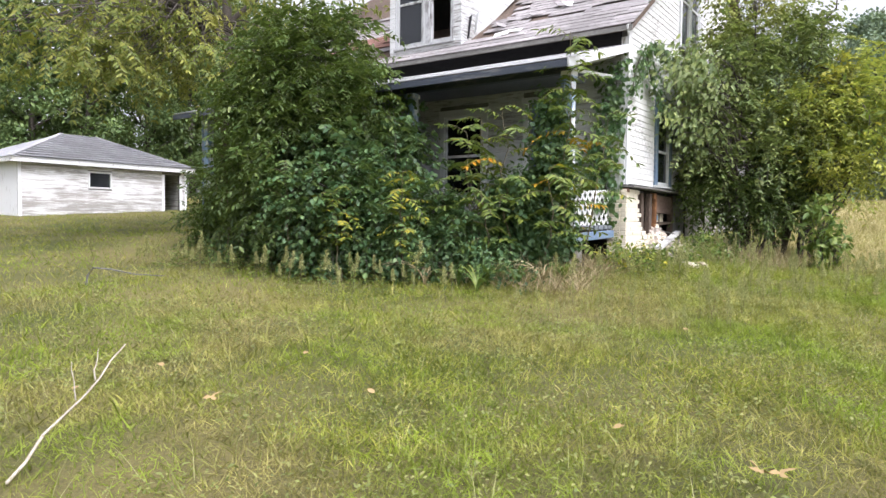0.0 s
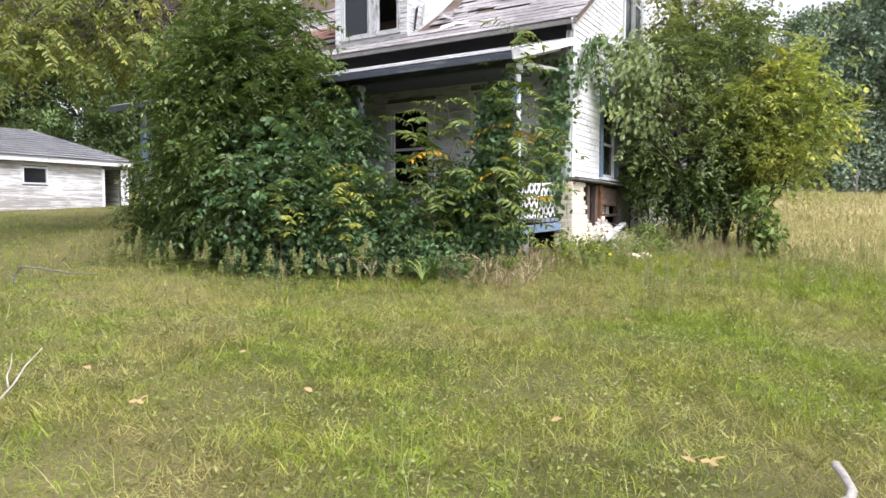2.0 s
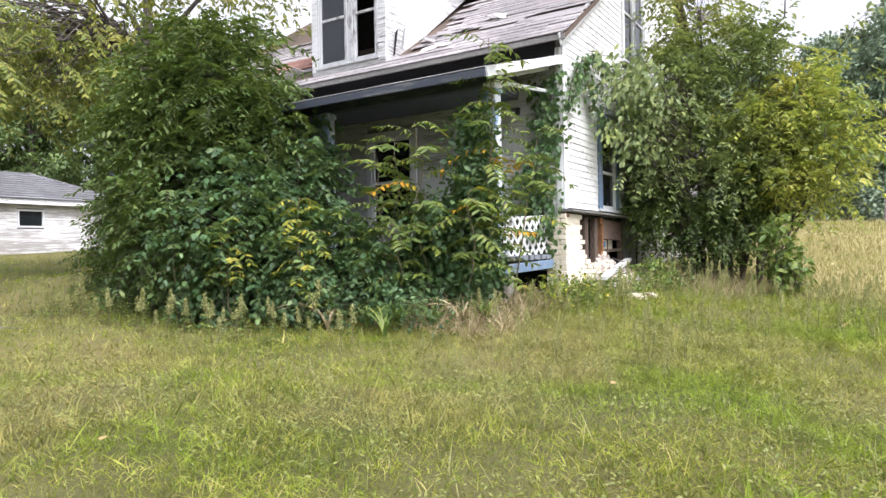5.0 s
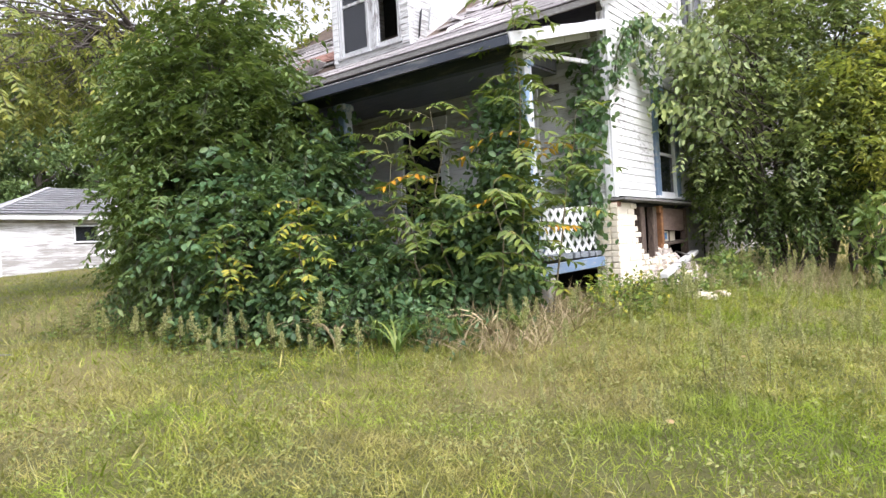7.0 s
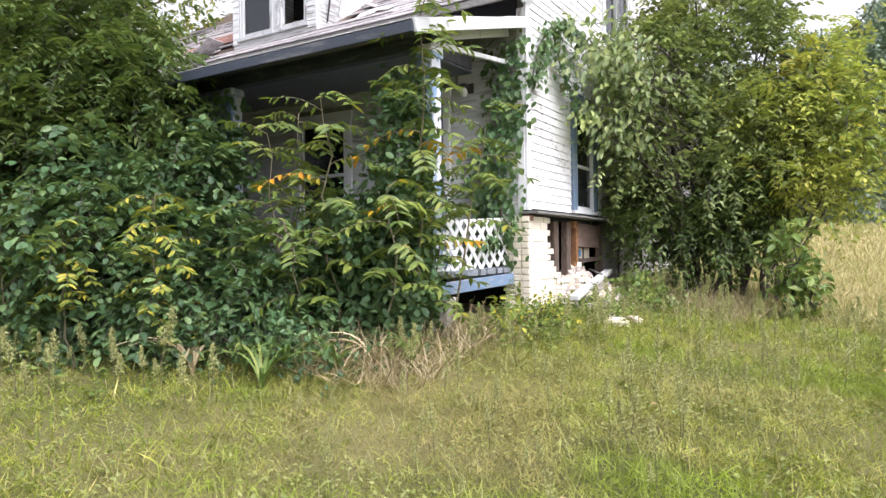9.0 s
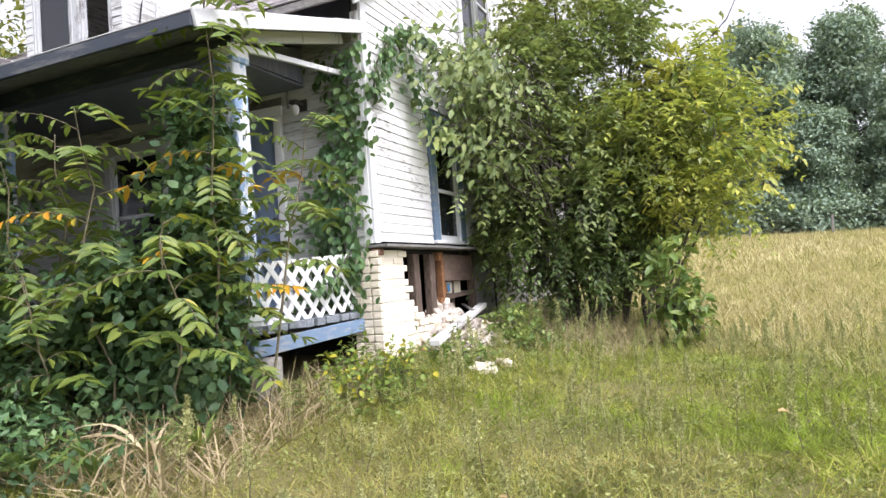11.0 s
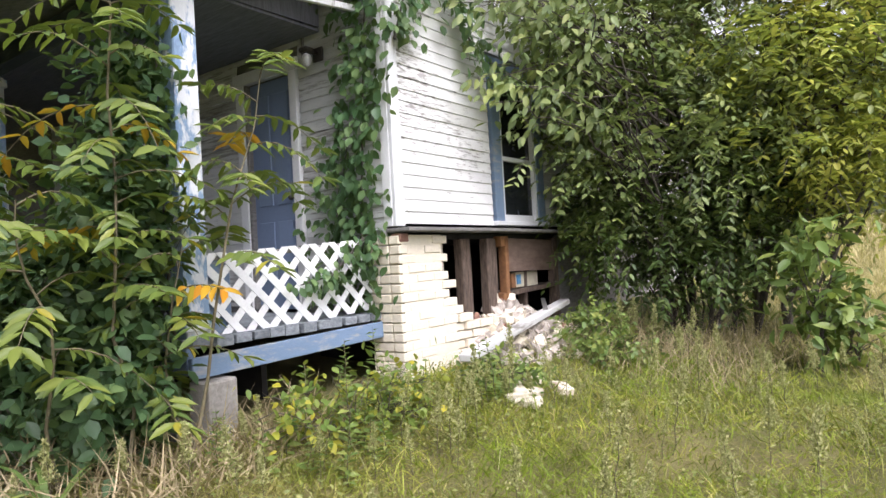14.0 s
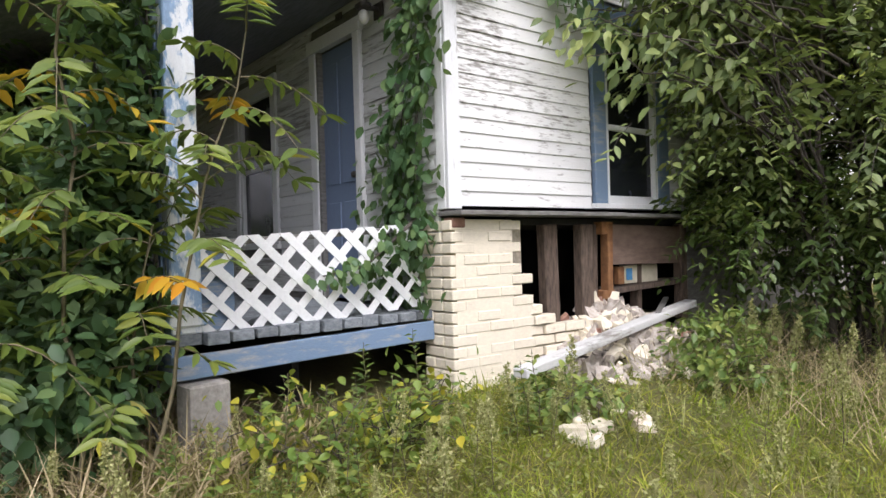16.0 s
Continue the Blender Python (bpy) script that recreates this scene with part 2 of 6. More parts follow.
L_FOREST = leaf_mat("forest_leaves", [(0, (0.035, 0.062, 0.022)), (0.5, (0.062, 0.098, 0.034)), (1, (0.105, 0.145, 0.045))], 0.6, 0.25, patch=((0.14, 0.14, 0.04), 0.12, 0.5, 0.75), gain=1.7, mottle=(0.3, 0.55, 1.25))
# Blue-grey, lifted tones: the haze of distance is put into the leaf colour.
L_WOODS_HAZE = leaf_mat("far_woodland_leaves_haze_tint", [(0, (0.060, 0.088, 0.070)), (0.5, (0.090, 0.122, 0.090)), (1, (0.132, 0.168, 0.112))], 0.6, 0.25, patch=((0.16, 0.16, 0.07), 0.1, 0.55, 0.75), gain=2.5, mottle=(0.25, 0.65, 1.2))
L_WEED = leaf_mat("weed_leaves", [(0, (0.07, 0.12, 0.03)), (0.6, (0.13, 0.19, 0.045)), (1, (0.22, 0.25, 0.06))], gain=1.25)
L_SEED = leaf_mat("pale_seed_heads", [(0, (0.24, 0.25, 0.09)), (0.6, (0.36, 0.36, 0.15)), (1, (0.50, 0.48, 0.24))], 0.8, 0.3)
L_GRASS = leaf_mat("lawn_grass", [(0, (0.135, 0.19, 0.016)), (0.45, (0.235, 0.285, 0.026)), (0.8, (0.34, 0.335, 0.05)), (1, (0.50, 0.44, 0.16))], 0.55, 0.35, patch=((0.36, 0.30, 0.12), 0.42, 0.46, 0.60), mottle=(4.2, 0.40, 1.45), second=((0.20, 0.31, 0.010), 0.75, 0.50, 0.62))
L_FIELD = leaf_mat("dry_field_grass", [(0, (0.34, 0.29, 0.11)), (0.5, (0.52, 0.43, 0.20)), (1, (0.70, 0.60, 0.35))], 0.7, 0.3, patch=((0.28, 0.29, 0.07), 0.12, 0.52, 0.66), mottle=(1.5, 0.65, 1.2))
L_STRAW = leaf_mat("dead_straw", [(0, (0.24, 0.18, 0.10)), (0.6, (0.42, 0.34, 0.20)), (1, (0.55, 0.45, 0.28))], 0.8, 0.25)
L_DEAD = leaf_mat("fallen_leaves", [(0, (0.26, 0.16, 0.07)), (0.6, (0.38, 0.27, 0.13)), (1, (0.48, 0.40, 0.26))], 0.8, 0.1)

M_GROUND, n_, l_, b_ = nodes_of("meadow_soil_and_thatch")
big_ = noise_of(n_, l_, 0.35, 6, (1, 1, 1), 0.6, "World")
fine_ = noise_of(n_, l_, 38, 8, (1, 1, 1), 0.75, "World")
rb_ = ramp_of(n_, [(0.35, (0.085, 0.095, 0.018)), (0.65, (0.20, 0.17, 0.06))])
rf_ = ramp_of(n_, [(0.3, (0.45, 0.45, 0.45)), (0.7, (1.25, 1.25, 1.2))])
l_.new(big_.outputs[0], rb_.inputs[0])
l_.new(fine_.outputs[0], rf_.inputs[0])
l_.new(mixer(n_, l_, 1.0, rb_.outputs[0], rf_.outputs[0], 'MULTIPLY'), b_.inputs["Base Color"])
b_.inputs["Roughness"].default_value = 0.95
bumped(n_, l_, b_, fine_.outputs[0], 0.8, 0.03)


# ---- mesh helpers ----
def smooth(a, b, v):
    t = np.clip((v - a) / (b - a), 0, 1)
    return t * t * (3 - 2 * t)


def ground_z(x, y):
    """Height of the ground: a gentle rise away from the start, a low bank along the house."""
    f = -0.57 * x + 0.82 * y
    f = np.where(f < -6, -6 + (f + 6) * 0.1, f)
    f = np.where(f > 66, 66 + 16 * np.tanh((f - 66) / 60.0), f)
    z = 0.10 + 0.059 * f
    ex = np.maximum(np.maximum(-13.5 - x, x + 3.75), 0)
    ey = np.maximum(np.maximum(8.7 - y, y - 21), 0)
    z = z + 0.17 * (1 - smooth(0.0, 2.2, np.hypot(ex, ey)))
    near = 1 - smooth(12, 30, np.hypot(x, y - 5))
    return z + near * (0.018 * np.sin(1.7 * x + 0.6 * y) + 0.015 * np.sin(2.3 * y - 0.8 * x + 1))


def gz(x, y):
    return float(ground_z(np.float64(x), np.float64(y)))


def mesh_np(name, verts, faces, mat, smooth_shade=False):
    """A mesh from whole arrays of vertices and faces (all faces with the same number of corners)."""
    me = bpy.data.meshes.new(name)
    faces = np.asarray(faces, np.int32)
    k = faces.shape[1]
    me.vertices.add(len(verts))
    me.vertices.foreach_set("co", np.asarray(verts, np.float32).ravel())
    me.loops.add(faces.size)
    me.loops.foreach_set("vertex_index", faces.ravel())
    me.polygons.add(len(faces))
    me.polygons.foreach_set("loop_start", np.arange(0, faces.size, k, dtype=np.int32))
    me.polygons.foreach_set("loop_total", np.full(len(faces), k, np.int32))
    if smooth_shade:
        me.polygons.foreach_set("use_smooth", np.ones(len(faces), bool))
    me.materials.append(mat)
    me.update()
    return me


def under(ob, parent):
    if parent is not None:
        ob.parent = parent
        ob.matrix_parent_inverse = parent.matrix_basis.inverted()
    return ob


def piece(name, me, parent=None, m=None, label=""):
    """A mesh as an object, placed in the world by m, under parent."""
    ob = new(name, me)
    if m is not None:
        ob.matrix_basis = m
    under(ob, parent)
    return tagged(ob, label) if label else ob


def thing(name, x, y, z, label, category, group="", kind=""):
    ob = new(name)
    ob.matrix_basis = pose(x, y, z)
    return tagged(ob, label, category, group, kind)


BOXES = {}


def box_mesh(dx, dy, dz, mat, bevel=0.004):
    key = (round(dx, 3), round(dy, 3), round(dz, 3), mat.name, bevel)
    if key not in BOXES:
        bm = bmesh.new()
        bmesh.ops.create_cube(bm, size=1, matrix=Matrix.Diagonal((dx, dy, dz, 1)))
        if bevel:
            bmesh.ops.bevel(bm, geom=bm.edges[:], offset=min(bevel, 0.3 * min(dx, dy, dz)), segments=1, affect='EDGES')
        me = bpy.data.meshes.new("block")
        bm.to_mesh(me)
        bm.free()
        me.materials.append(mat)
        BOXES[key] = me
    return BOXES[key]


def block(name, parent, a, b, mat, label="", bevel=0.004, rot=(0, 0, 0)):
    """A board or block between two opposite corners, turned about its middle."""
    a, b = Vector(a), Vector(b)
    d, c = b - a, (a + b) / 2
    return piece(name, box_mesh(abs(d.x), abs(d.y), abs(d.z), mat, bevel), parent, pose(*c, *rot), label)


def beam(name, parent, p, q, w, h, mat, label="", bevel=0.004):
    """A board from p to q, w wide and h high."""
    p, q = Vector(p), Vector(q)
    d = q - p
    m = Matrix.Translation((p + q) / 2) @ d.to_track_quat('X', 'Z').to_matrix().to_4x4()
    return piece(name, box_mesh(d.length, w, h, mat, bevel), parent, m, label)


def prism(name, parent, outline, axis, lo, hi, mat, label=""):
    """A solid with the given outline, drawn out along x or y. The outline is in (y, z) or (x, z)."""
    bm = bmesh.new()
    put = (lambda u, v, w: (w, u, v)) if axis == 'x' else (lambda u, v, w: (u, w, v))
    A = [bm.verts.new(put(u, v, lo)) for u, v in outline]
    B = [bm.verts.new(put(u, v, hi)) for u, v in outline]
    bm.faces.new(A)
    bm.faces.new(B[::-1])
    for i in range(len(A)):
        j = (i + 1) % len(A)
        bm.faces.new((A[i], B[i], B[j], A[j]))
    bmesh.ops.recalc_face_normals(bm, faces=bm.faces[:])
    me = bpy.data.meshes.new(name)
    bm.to_mesh(me)
    bm.free()
    me.materials.append(mat)
    return piece(name, me, parent, None, label)


def tubes(lines, sides=5):
    """Vertices and faces of tapering tubes. Each line: list of (x, y, z, radius)."""
    V, Fc, base = [], [], 0
    ang = np.arange(sides) * 2 * np.pi / sides
    for ln in lines:
        ln = np.asarray(ln, float)
        d = np.gradient(ln[:, :3], axis=0)
        d /= np.linalg.norm(d, axis=1, keepdims=True) + 1e-9
        ref = np.where(np.abs(d[:, 2:3]) > 0.9, np.array([[1.0, 0, 0]]), np.array([[0, 0, 1.0]]))
        u = np.cross(d, ref)
        u /= np.linalg.norm(u, axis=1, keepdims=True) + 1e-9
        w = np.cross(d, u)
        ring = ln[:, None, :3] + ln[:, None, 3:4] * (u[:, None] * np.cos(ang)[None, :, None] + w[:, None] * np.sin(ang)[None, :, None])
        V.append(ring.reshape(-1, 3))
        k = len(ln)
        i = np.arange(k - 1)[:, None] * sides
        j = np.arange(sides)[None]
        j2 = (j + 1) % sides
        Fc.append(np.stack([i + j, i + j2, i + sides + j2, i + sides + j], -1).reshape(-1, 4) + base)
        base += k * sides
    return np.concatenate(V), np.concatenate(Fc)


def bent(p, q, r0, r1, k=6, wob=0.06, rng=None, lift=0.0):
    """A crooked branch from p to q."""
    p, q = np.asarray(p, float), np.asarray(q, float)
    t = np.linspace(0, 1, k)[:, None]
    pts = p + (q - p) * t
    L = np.linalg.norm(q - p)
    pts[1:-1] += rng.normal(0, wob * L, (k - 2, 3)) * 0.5
    pts[:, 2] += lift * L * np.sin(np.pi * t[:, 0])
    return np.concatenate([pts, (r0 + (r1 - r0) * t)], 1)


def unit(v):
    return v / (np.linalg.norm(v, axis=-1, keepdims=True) + 1e-9)


LEAF6 = np.array([(0, 0, 0), (0.28, 0.42, 0.05), (0.62, 0.40, 0.03), (1, 0, -0.10), (0.62, -0.40, 0.03), (0.28, -0.42, 0.05)])
LEAF4 = np.array([(0, 0, 0), (0.45, 0.48, 0.07), (1, 0, -0.08), (0.45, -0.48, 0.07)])
BLADE = np.array([(0, 0.5, 0), (0, -0.5, 0), (0.55, -0.36, 0.04), (0.55, 0.36, 0.04), (1, 0, 0.22)])


def leaf_arrays(P, D, N, L, W, kind=LEAF4):
    """Leaves at P, growing along D with faces towards N, L long and W wide. Triangles, folded on the midrib."""
    D = unit(D)
    S = unit(np.cross(D, N))
    N = np.cross(S, D)
    L, W = np.broadcast_to(L, len(P))[:, None, None], np.broadcast_to(W, len(P))[:, None, None]
    u, v, h = kind[None, :, 0:1], kind[None, :, 1:2], kind[None, :, 2:3]
    V = P[:, None] + D[:, None] * L * u + S[:, None] * W * v + N[:, None] * L * h
    k = len(kind)
    if kind is BLADE:
        T = np.array([(0, 1, 2), (0, 2, 3), (3, 2, 4)])
    elif k == 4:
        T = np.array([(0, 3, 2), (0, 2, 1)])
    else:
        T = np.array([(0, 5, 4), (0, 4, 3), (0, 3, 2), (0, 2, 1)])
    Fc = (np.arange(len(P)) * k)[:, None, None] + T[None]
    return V.reshape(-1, 3), Fc.reshape(-1, 3)


def joined(parts):
    V, Fc, base = [], [], 0
    for v, f in parts:
        V.append(v)
        Fc.append(f + base)
        base += len(v)
    return np.concatenate(V), np.concatenate(Fc)


def sprays(centres, outward, per, spread, size, rng, kind=LEAF4, droop=0.35, slim=0.5):
    """Small bunches of leaves round each centre, facing out and up, hanging a little."""
    n = len(centres)
    C, O = np.repeat(centres, per, 0), np.repeat(outward, per, 0)
    P = C + rng.normal(0, 1, (n * per, 3)) * np.array([1, 1, 0.75]) * spread
    D = unit(O * 0.5 + rng.normal(0, 0.65, (n * per, 3)) + np.array([0, 0, -droop]))
    N = unit(O * 0.7 + np.array([0, 0, 0.75]) + rng.normal(0, 0.4, (n * per, 3)))
    L = size * rng.uniform(0.55, 1.25, n * per)
    return leaf_arrays(P, D, N, L, L * slim * rng.uniform(0.8, 1.2, n * per), kind)


def blob_points(blobs, per_m2, rng, shell=0.62, floor=True, gap=0.0, freq=1.4):
    """Points in the outer layers of overlapping ellipsoids, uneven, with gaps; and the way out at each."""
    Ps, Os = [], []
    for x, y, z, a, b, c in blobs:
        area = 4 * np.pi * ((a * b) ** 1.6 / 3 + (a * c) ** 1.6 / 3 + (b * c) ** 1.6 / 3) ** (1 / 1.6)
        k = int(area * per_m2)
        o = unit(rng.normal(0, 1, (k, 3)))
        lump = 1 + 0.13 * np.sin(5 * o[:, 0] + 3 * x + 4 * o[:, 2]) + 0.10 * np.sin(8 * o[:, 1] + y * 2 - 6 * o[:, 2])
        r = (shell + (1 - shell) * rng.random(k) ** 0.6) * lump + rng.normal(0, 0.04, k)
        p = np.array([x, y, z]) + o * r[:, None] * np.array([a, b, c])
        keep = np.ones(k, bool)
        if gap:
            g = np.sin(freq * 3.1 * p[:, 0] + 1.3 * p[:, 2]) + np.sin(freq * 2.7 * p[:, 2] - p[:, 1]) + np.sin(freq * 3.4 * p[:, 1] + 2 * p[:, 0])
            keep &= g > -3 + 6 * gap * rng.random(k)
        if floor:
            keep &= p[:, 2] > ground_z(p[:, 0], p[:, 1]) + 0.02
        keep &= ~((p[:, 0] < -3.72) & (p[:, 1] > 10.3))
        Ps.append(p[keep])
        Os.append(unit(o / np.array([a, b, c]))[keep])
    return np.concatenate(Ps), np.concatenate(Os)


def leafy_twigs(P, D, length, rng, pairs=5, size=0.09, slim=0.42, droop=0.35, kind=LEAF6):
    """Twigs from P along D that bend down, with leaves set in pairs along both sides. Returns leaves and twig triangles."""
    n = len(P)
    D = unit(D)
    ln = length * rng.uniform(0.6, 1.25, n)
    side = unit(np.cross(D, np.array([0, 0, 1.0]) + rng.normal(0, 0.25, (n, 3))))
    up = np.cross(side, D)
    t = np.linspace(0.15, 1.0, pairs)
    at = P[:, None] + D[:, None] * (ln[:, None] * t)[..., None]
    at[..., 2] -= droop * ln[:, None] * t ** 2
    Ps, Ds, Ns = [], [], []
    for sg in (1, -1):
        Ps.append(at.reshape(-1, 3) + rng.normal(0, 0.012, (n * pairs, 3)))
        d = sg * side[:, None] + D[:, None] * 0.55 + np.array([0, 0, -droop * 1.1]) + rng.normal(0, 0.22, (n, pairs, 3))
        Ds.append(d.reshape(-1, 3))
        Ns.append((up[:, None] + np.array([0, 0, 0.5]) + rng.normal(0, 0.25, (n, pairs, 3))).reshape(-1, 3))
    Ps, Ds, Ns = np.concatenate(Ps), np.concatenate(Ds), np.concatenate(Ns)
    L = size * rng.uniform(0.65, 1.2, len(Ps))
    leaves = leaf_arrays(Ps, Ds, Ns, L, L * slim * rng.uniform(0.85, 1.15, len(Ps)), kind)
    w = side * 0.003
    tip = at[:, -1]
    mid = at[:, pairs // 2]
    tv = np.stack([P - w, P + w, mid + w * 0.8, mid - w * 0.8, tip], 1).reshape(-1, 3)
    tf = (np.arange(n) * 5)[:, None, None] + np.array([(0, 1, 2), (0, 2, 3), (3, 2, 4)])[None]
    return leaves, (tv, tf.reshape(-1, 3))


def bough_plant(name, blobs, mat, label, seed, base, clusters=7.0, twigs=11, length=0.34, pairs=5, size=0.09, slim=0.42, clump=0.20, stems=8, stem_r=0.025, shell=0.55, droop=0.35, category="bush", floor=0.1, kind=LEAF6, out=0.8):
    """A bush or young tree: stems fan out from the ground, boughs reach into each mass, and leafy twigs hang in clumps with gaps between."""
    rng = np.random.default_rng(seed)
    cx, cy = base
    root = thing(name, cx, cy, gz(cx, cy), label, category)
    C, O = blob_points(blobs, clusters, rng, shell)
    k = C[:, 2] > ground_z(C[:, 0], C[:, 1]) + floor
    C, O = C[k], O[k]
    lines = []
    mains = []
    for i in range(stems):
        b = blobs[i % len(blobs)]
        s = np.array([cx + (b[0] - cx) * 0.25 + rng.normal(0, 0.10), cy + (b[1] - cy) * 0.25 + rng.normal(0, 0.10)])
        top = np.array(b[:3]) + rng.normal(0, 0.2, 3) * np.array(b[3:])
        main = bent((s[0], s[1], gz(*s) - 0.05), top, stem_r, stem_r * 0.35, 9, 0.05, rng)
        mains.append(main)
        piece("stem", mesh_np("stem", *tubes([main], 6), M_BARK, True), root)
    joints = np.concatenate([m[3:] for m in mains])
    for c in C:
        d = np.linalg.norm(joints[:, :3] - c, axis=1) + rng.uniform(0, 0.3, len(joints))
        j = joints[int(np.argmin(d))]
        lines.append(bent(j[:3], c, min(0.008, j[3] * 0.6), 0.003, 5, 0.08, rng, 0.06))
    if lines:
        tagged(piece("bough_mass", mesh_np("bough_mass", *tubes(lines, 4), M_BARK, True), root), kind="stuff")
    P = np.repeat(C, twigs, 0) + rng.normal(0, clump, (len(C) * twigs, 3)) * np.array([1, 1, 0.7])
    D = np.repeat(O, twigs, 0) * out + rng.normal(0, 0.6, (len(P), 3)) + np.array([0, 0, 0.15])
    k = ~((P[:, 0] < -3.66) & (P[:, 1] > 10.2)) & (P[:, 2] > ground_z(P[:, 0], P[:, 1]) + floor * 0.6)
    leaves, bark = leafy_twigs(P[k], D[k], length, rng, pairs, size, slim, droop, kind)
    piece("crown", mesh_np("crown", *leaves, mat), root)
    tagged(piece("twig_mass", mesh_np("twig_mass", *bark, M_BARK), root), kind="stuff")
    return root


def shrub(name, blobs, mat, label, seed, per_m2=60, per=14, size=0.085, spread=0.11, stems=8, kind=LEAF4, shell=0.62, gap=0.25, slim=0.52, stem_r=0.022, category="bush", base=None, droop=0.35):
    """A bush or small tree: several stems from the ground, limbs into each mass of leaves, and the leaves."""
    rng = np.random.default_rng(seed)
    cx, cy = base if base else (float(np.mean([b[0] for b in blobs])), float(np.mean([b[1] for b in blobs])))
    root = thing(name, cx, cy, gz(cx, cy), label, category)
    P, O = blob_points(blobs, per_m2, rng, shell, True, gap)
    v, f = sprays(P, O, per, spread, size, rng, kind, droop, slim)
    piece("crown", mesh_np("crown", v, f, mat), root)
    for i in range(stems):
        b = blobs[i % len(blobs)]
        sx, sy = cx + (b[0] - cx) * 0.35 + rng.normal(0, 0.12), cy + (b[1] - cy) * 0.35 + rng.normal(0, 0.12)
        top = np.array([b[0], b[1], b[2]]) + rng.normal(0, 0.25, 3) * np.array(b[3:])
        main = bent((sx, sy, gz(sx, sy) - 0.05), top, stem_r, stem_r * 0.45, 8, 0.05, rng)
        lines = [main]
        for j in range(9):
            s = main[rng.integers(3, 8)]
            tip = np.array(b[:3]) + unit(rng.normal(0, 1, 3)) * np.array(b[3:]) * 0.95
            if tip[0] < -3.72 and tip[1] > 10.3:
                continue
            lines.append(bent(s[:3], tip, s[3] * 0.55, 0.003, 6, 0.06, rng, 0.05))
        sv, sf = tubes(lines)
        piece("stem", mesh_np("stem", sv, sf, M_BARK, True), root)
    return root


# ---- ground ----
def warp(u):
    return 22 * u + 1400 * np.sign(u) * np.abs(u) ** 6


gu = np.linspace(-1, 1, 261)
gx_, gy_ = np.meshgrid(warp(gu) - 4, warp(gu) + 8)
gv = np.stack([gx_, gy_, ground_z(gx_, gy_)], -1).reshape(-1, 3)
k_ = len(gu)
gi = (np.arange(k_ - 1)[:, None] * k_ + np.arange(k_ - 1)[None]).reshape(-1)
gf = np.stack([gi, gi + 1, gi + k_ + 1, gi + k_], -1)
ground = tagged(new("ground", mesh_np("ground", gv, gf, M_GROUND, True)), "uneven grassy ground rising gently to the woods", "ground", kind="structure")

# ---- house ----
rnd = random.Random(4)
XL, XR, YF, YB = -13.5, -3.70, 10.42, 21.0
SILL, EAVE_Z, RIDGE_Y = 2.10, 4.42, 15.7
SLOPE = 0.67


def roof_z(y):
    return 4.45 + SLOPE * ((y if y < RIDGE_Y else 2 * RIDGE_Y - y) - 9.95)


house = thing("house", -8.6, 15.7, gz(-5, 12), "abandoned white clapboard farmhouse with peeling paint and broken roof", "house")
T = 0.14

# gable wall with its two window openings, built from butted blocks
WIN = (12.02, 12.72, 2.12, 3.62)
UPW = (13.35, 14.65, 4.95, 6.75)
side_wall = prism("side_wall", house, [(YF + 0.02, 2.13), (WIN[0], 2.13), (WIN[0], roof_z(WIN[0]) - 0.12), (YF + 0.02, roof_z(YF) - 0.12)], 'x', XR - T, XR - 0.03, M_GREY, "white painted clapboard gable wall with flaking paint")
prism("wall_panel", side_wall, [(WIN[0], WIN[3]), (WIN[1], WIN[3]), (WIN[1], roof_z(WIN[1]) - 0.12), (WIN[0], roof_z(WIN[0]) - 0.12)], 'x', XR - T, XR - 0.03, M_GREY)
prism("wall_panel", side_wall, [(WIN[1], 2.13), (UPW[0], 2.13), (UPW[0], roof_z(UPW[0]) - 0.12), (WIN[1], roof_z(WIN[1]) - 0.12)], 'x', XR - T, XR - 0.03, M_GREY)
prism("wall_panel", side_wall, [(UPW[0], 2.13), (UPW[1], 2.13), (UPW[1], UPW[2]), (UPW[0], UPW[2])], 'x', XR - T, XR - 0.03, M_GREY)
prism("wall_panel", side_wall, [(UPW[0], UPW[3]), (UPW[1], UPW[3]), (UPW[1], roof_z(UPW[1]) - 0.12), (UPW[0], roof_z(UPW[0]) - 0.12)], 'x', XR - T, XR - 0.03, M_GREY)
prism("wall_panel", side_wall, [(UPW[1], 2.13), (YB, 2.13), (YB, roof_z(YB) - 0.12), (RIDGE_Y, roof_z(RIDGE_Y) - 0.12), (UPW[1], roof_z(UPW[1]) - 0.12)], 'x', XR - T, XR - 0.03, M_GREY)

DOOR = (-5.44, -4.82, 1.46, 3.54)
PWIN = (-7.25, -6.40, 1.95, 3.45)
front_wall = block("front_wall", house, (DOOR[1], YF + 0.02, 1.2), (XR - T, YF + T, 4.5), M_GREY, "weathered white clapboard porch wall, shade in its paint colour", 0)
block("wall_panel", front_wall, (DOOR[0], YF + 0.02, DOOR[3]), (DOOR[1], YF + T, 4.5), M_GREY, "", 0)
block("wall_panel", front_wall, (PWIN[1], YF + 0.02, 1.2), (DOOR[0], YF + T, 4.5), M_GREY, "", 0)
block("wall_panel", front_wall, (PWIN[0], YF + 0.02, PWIN[3]), (PWIN[1], YF + T, 4.5), M_GREY, "", 0)
block("wall_panel", front_wall, (PWIN[0], YF + 0.02, 1.2), (PWIN[1], YF + T, PWIN[2]), M_GREY, "", 0)
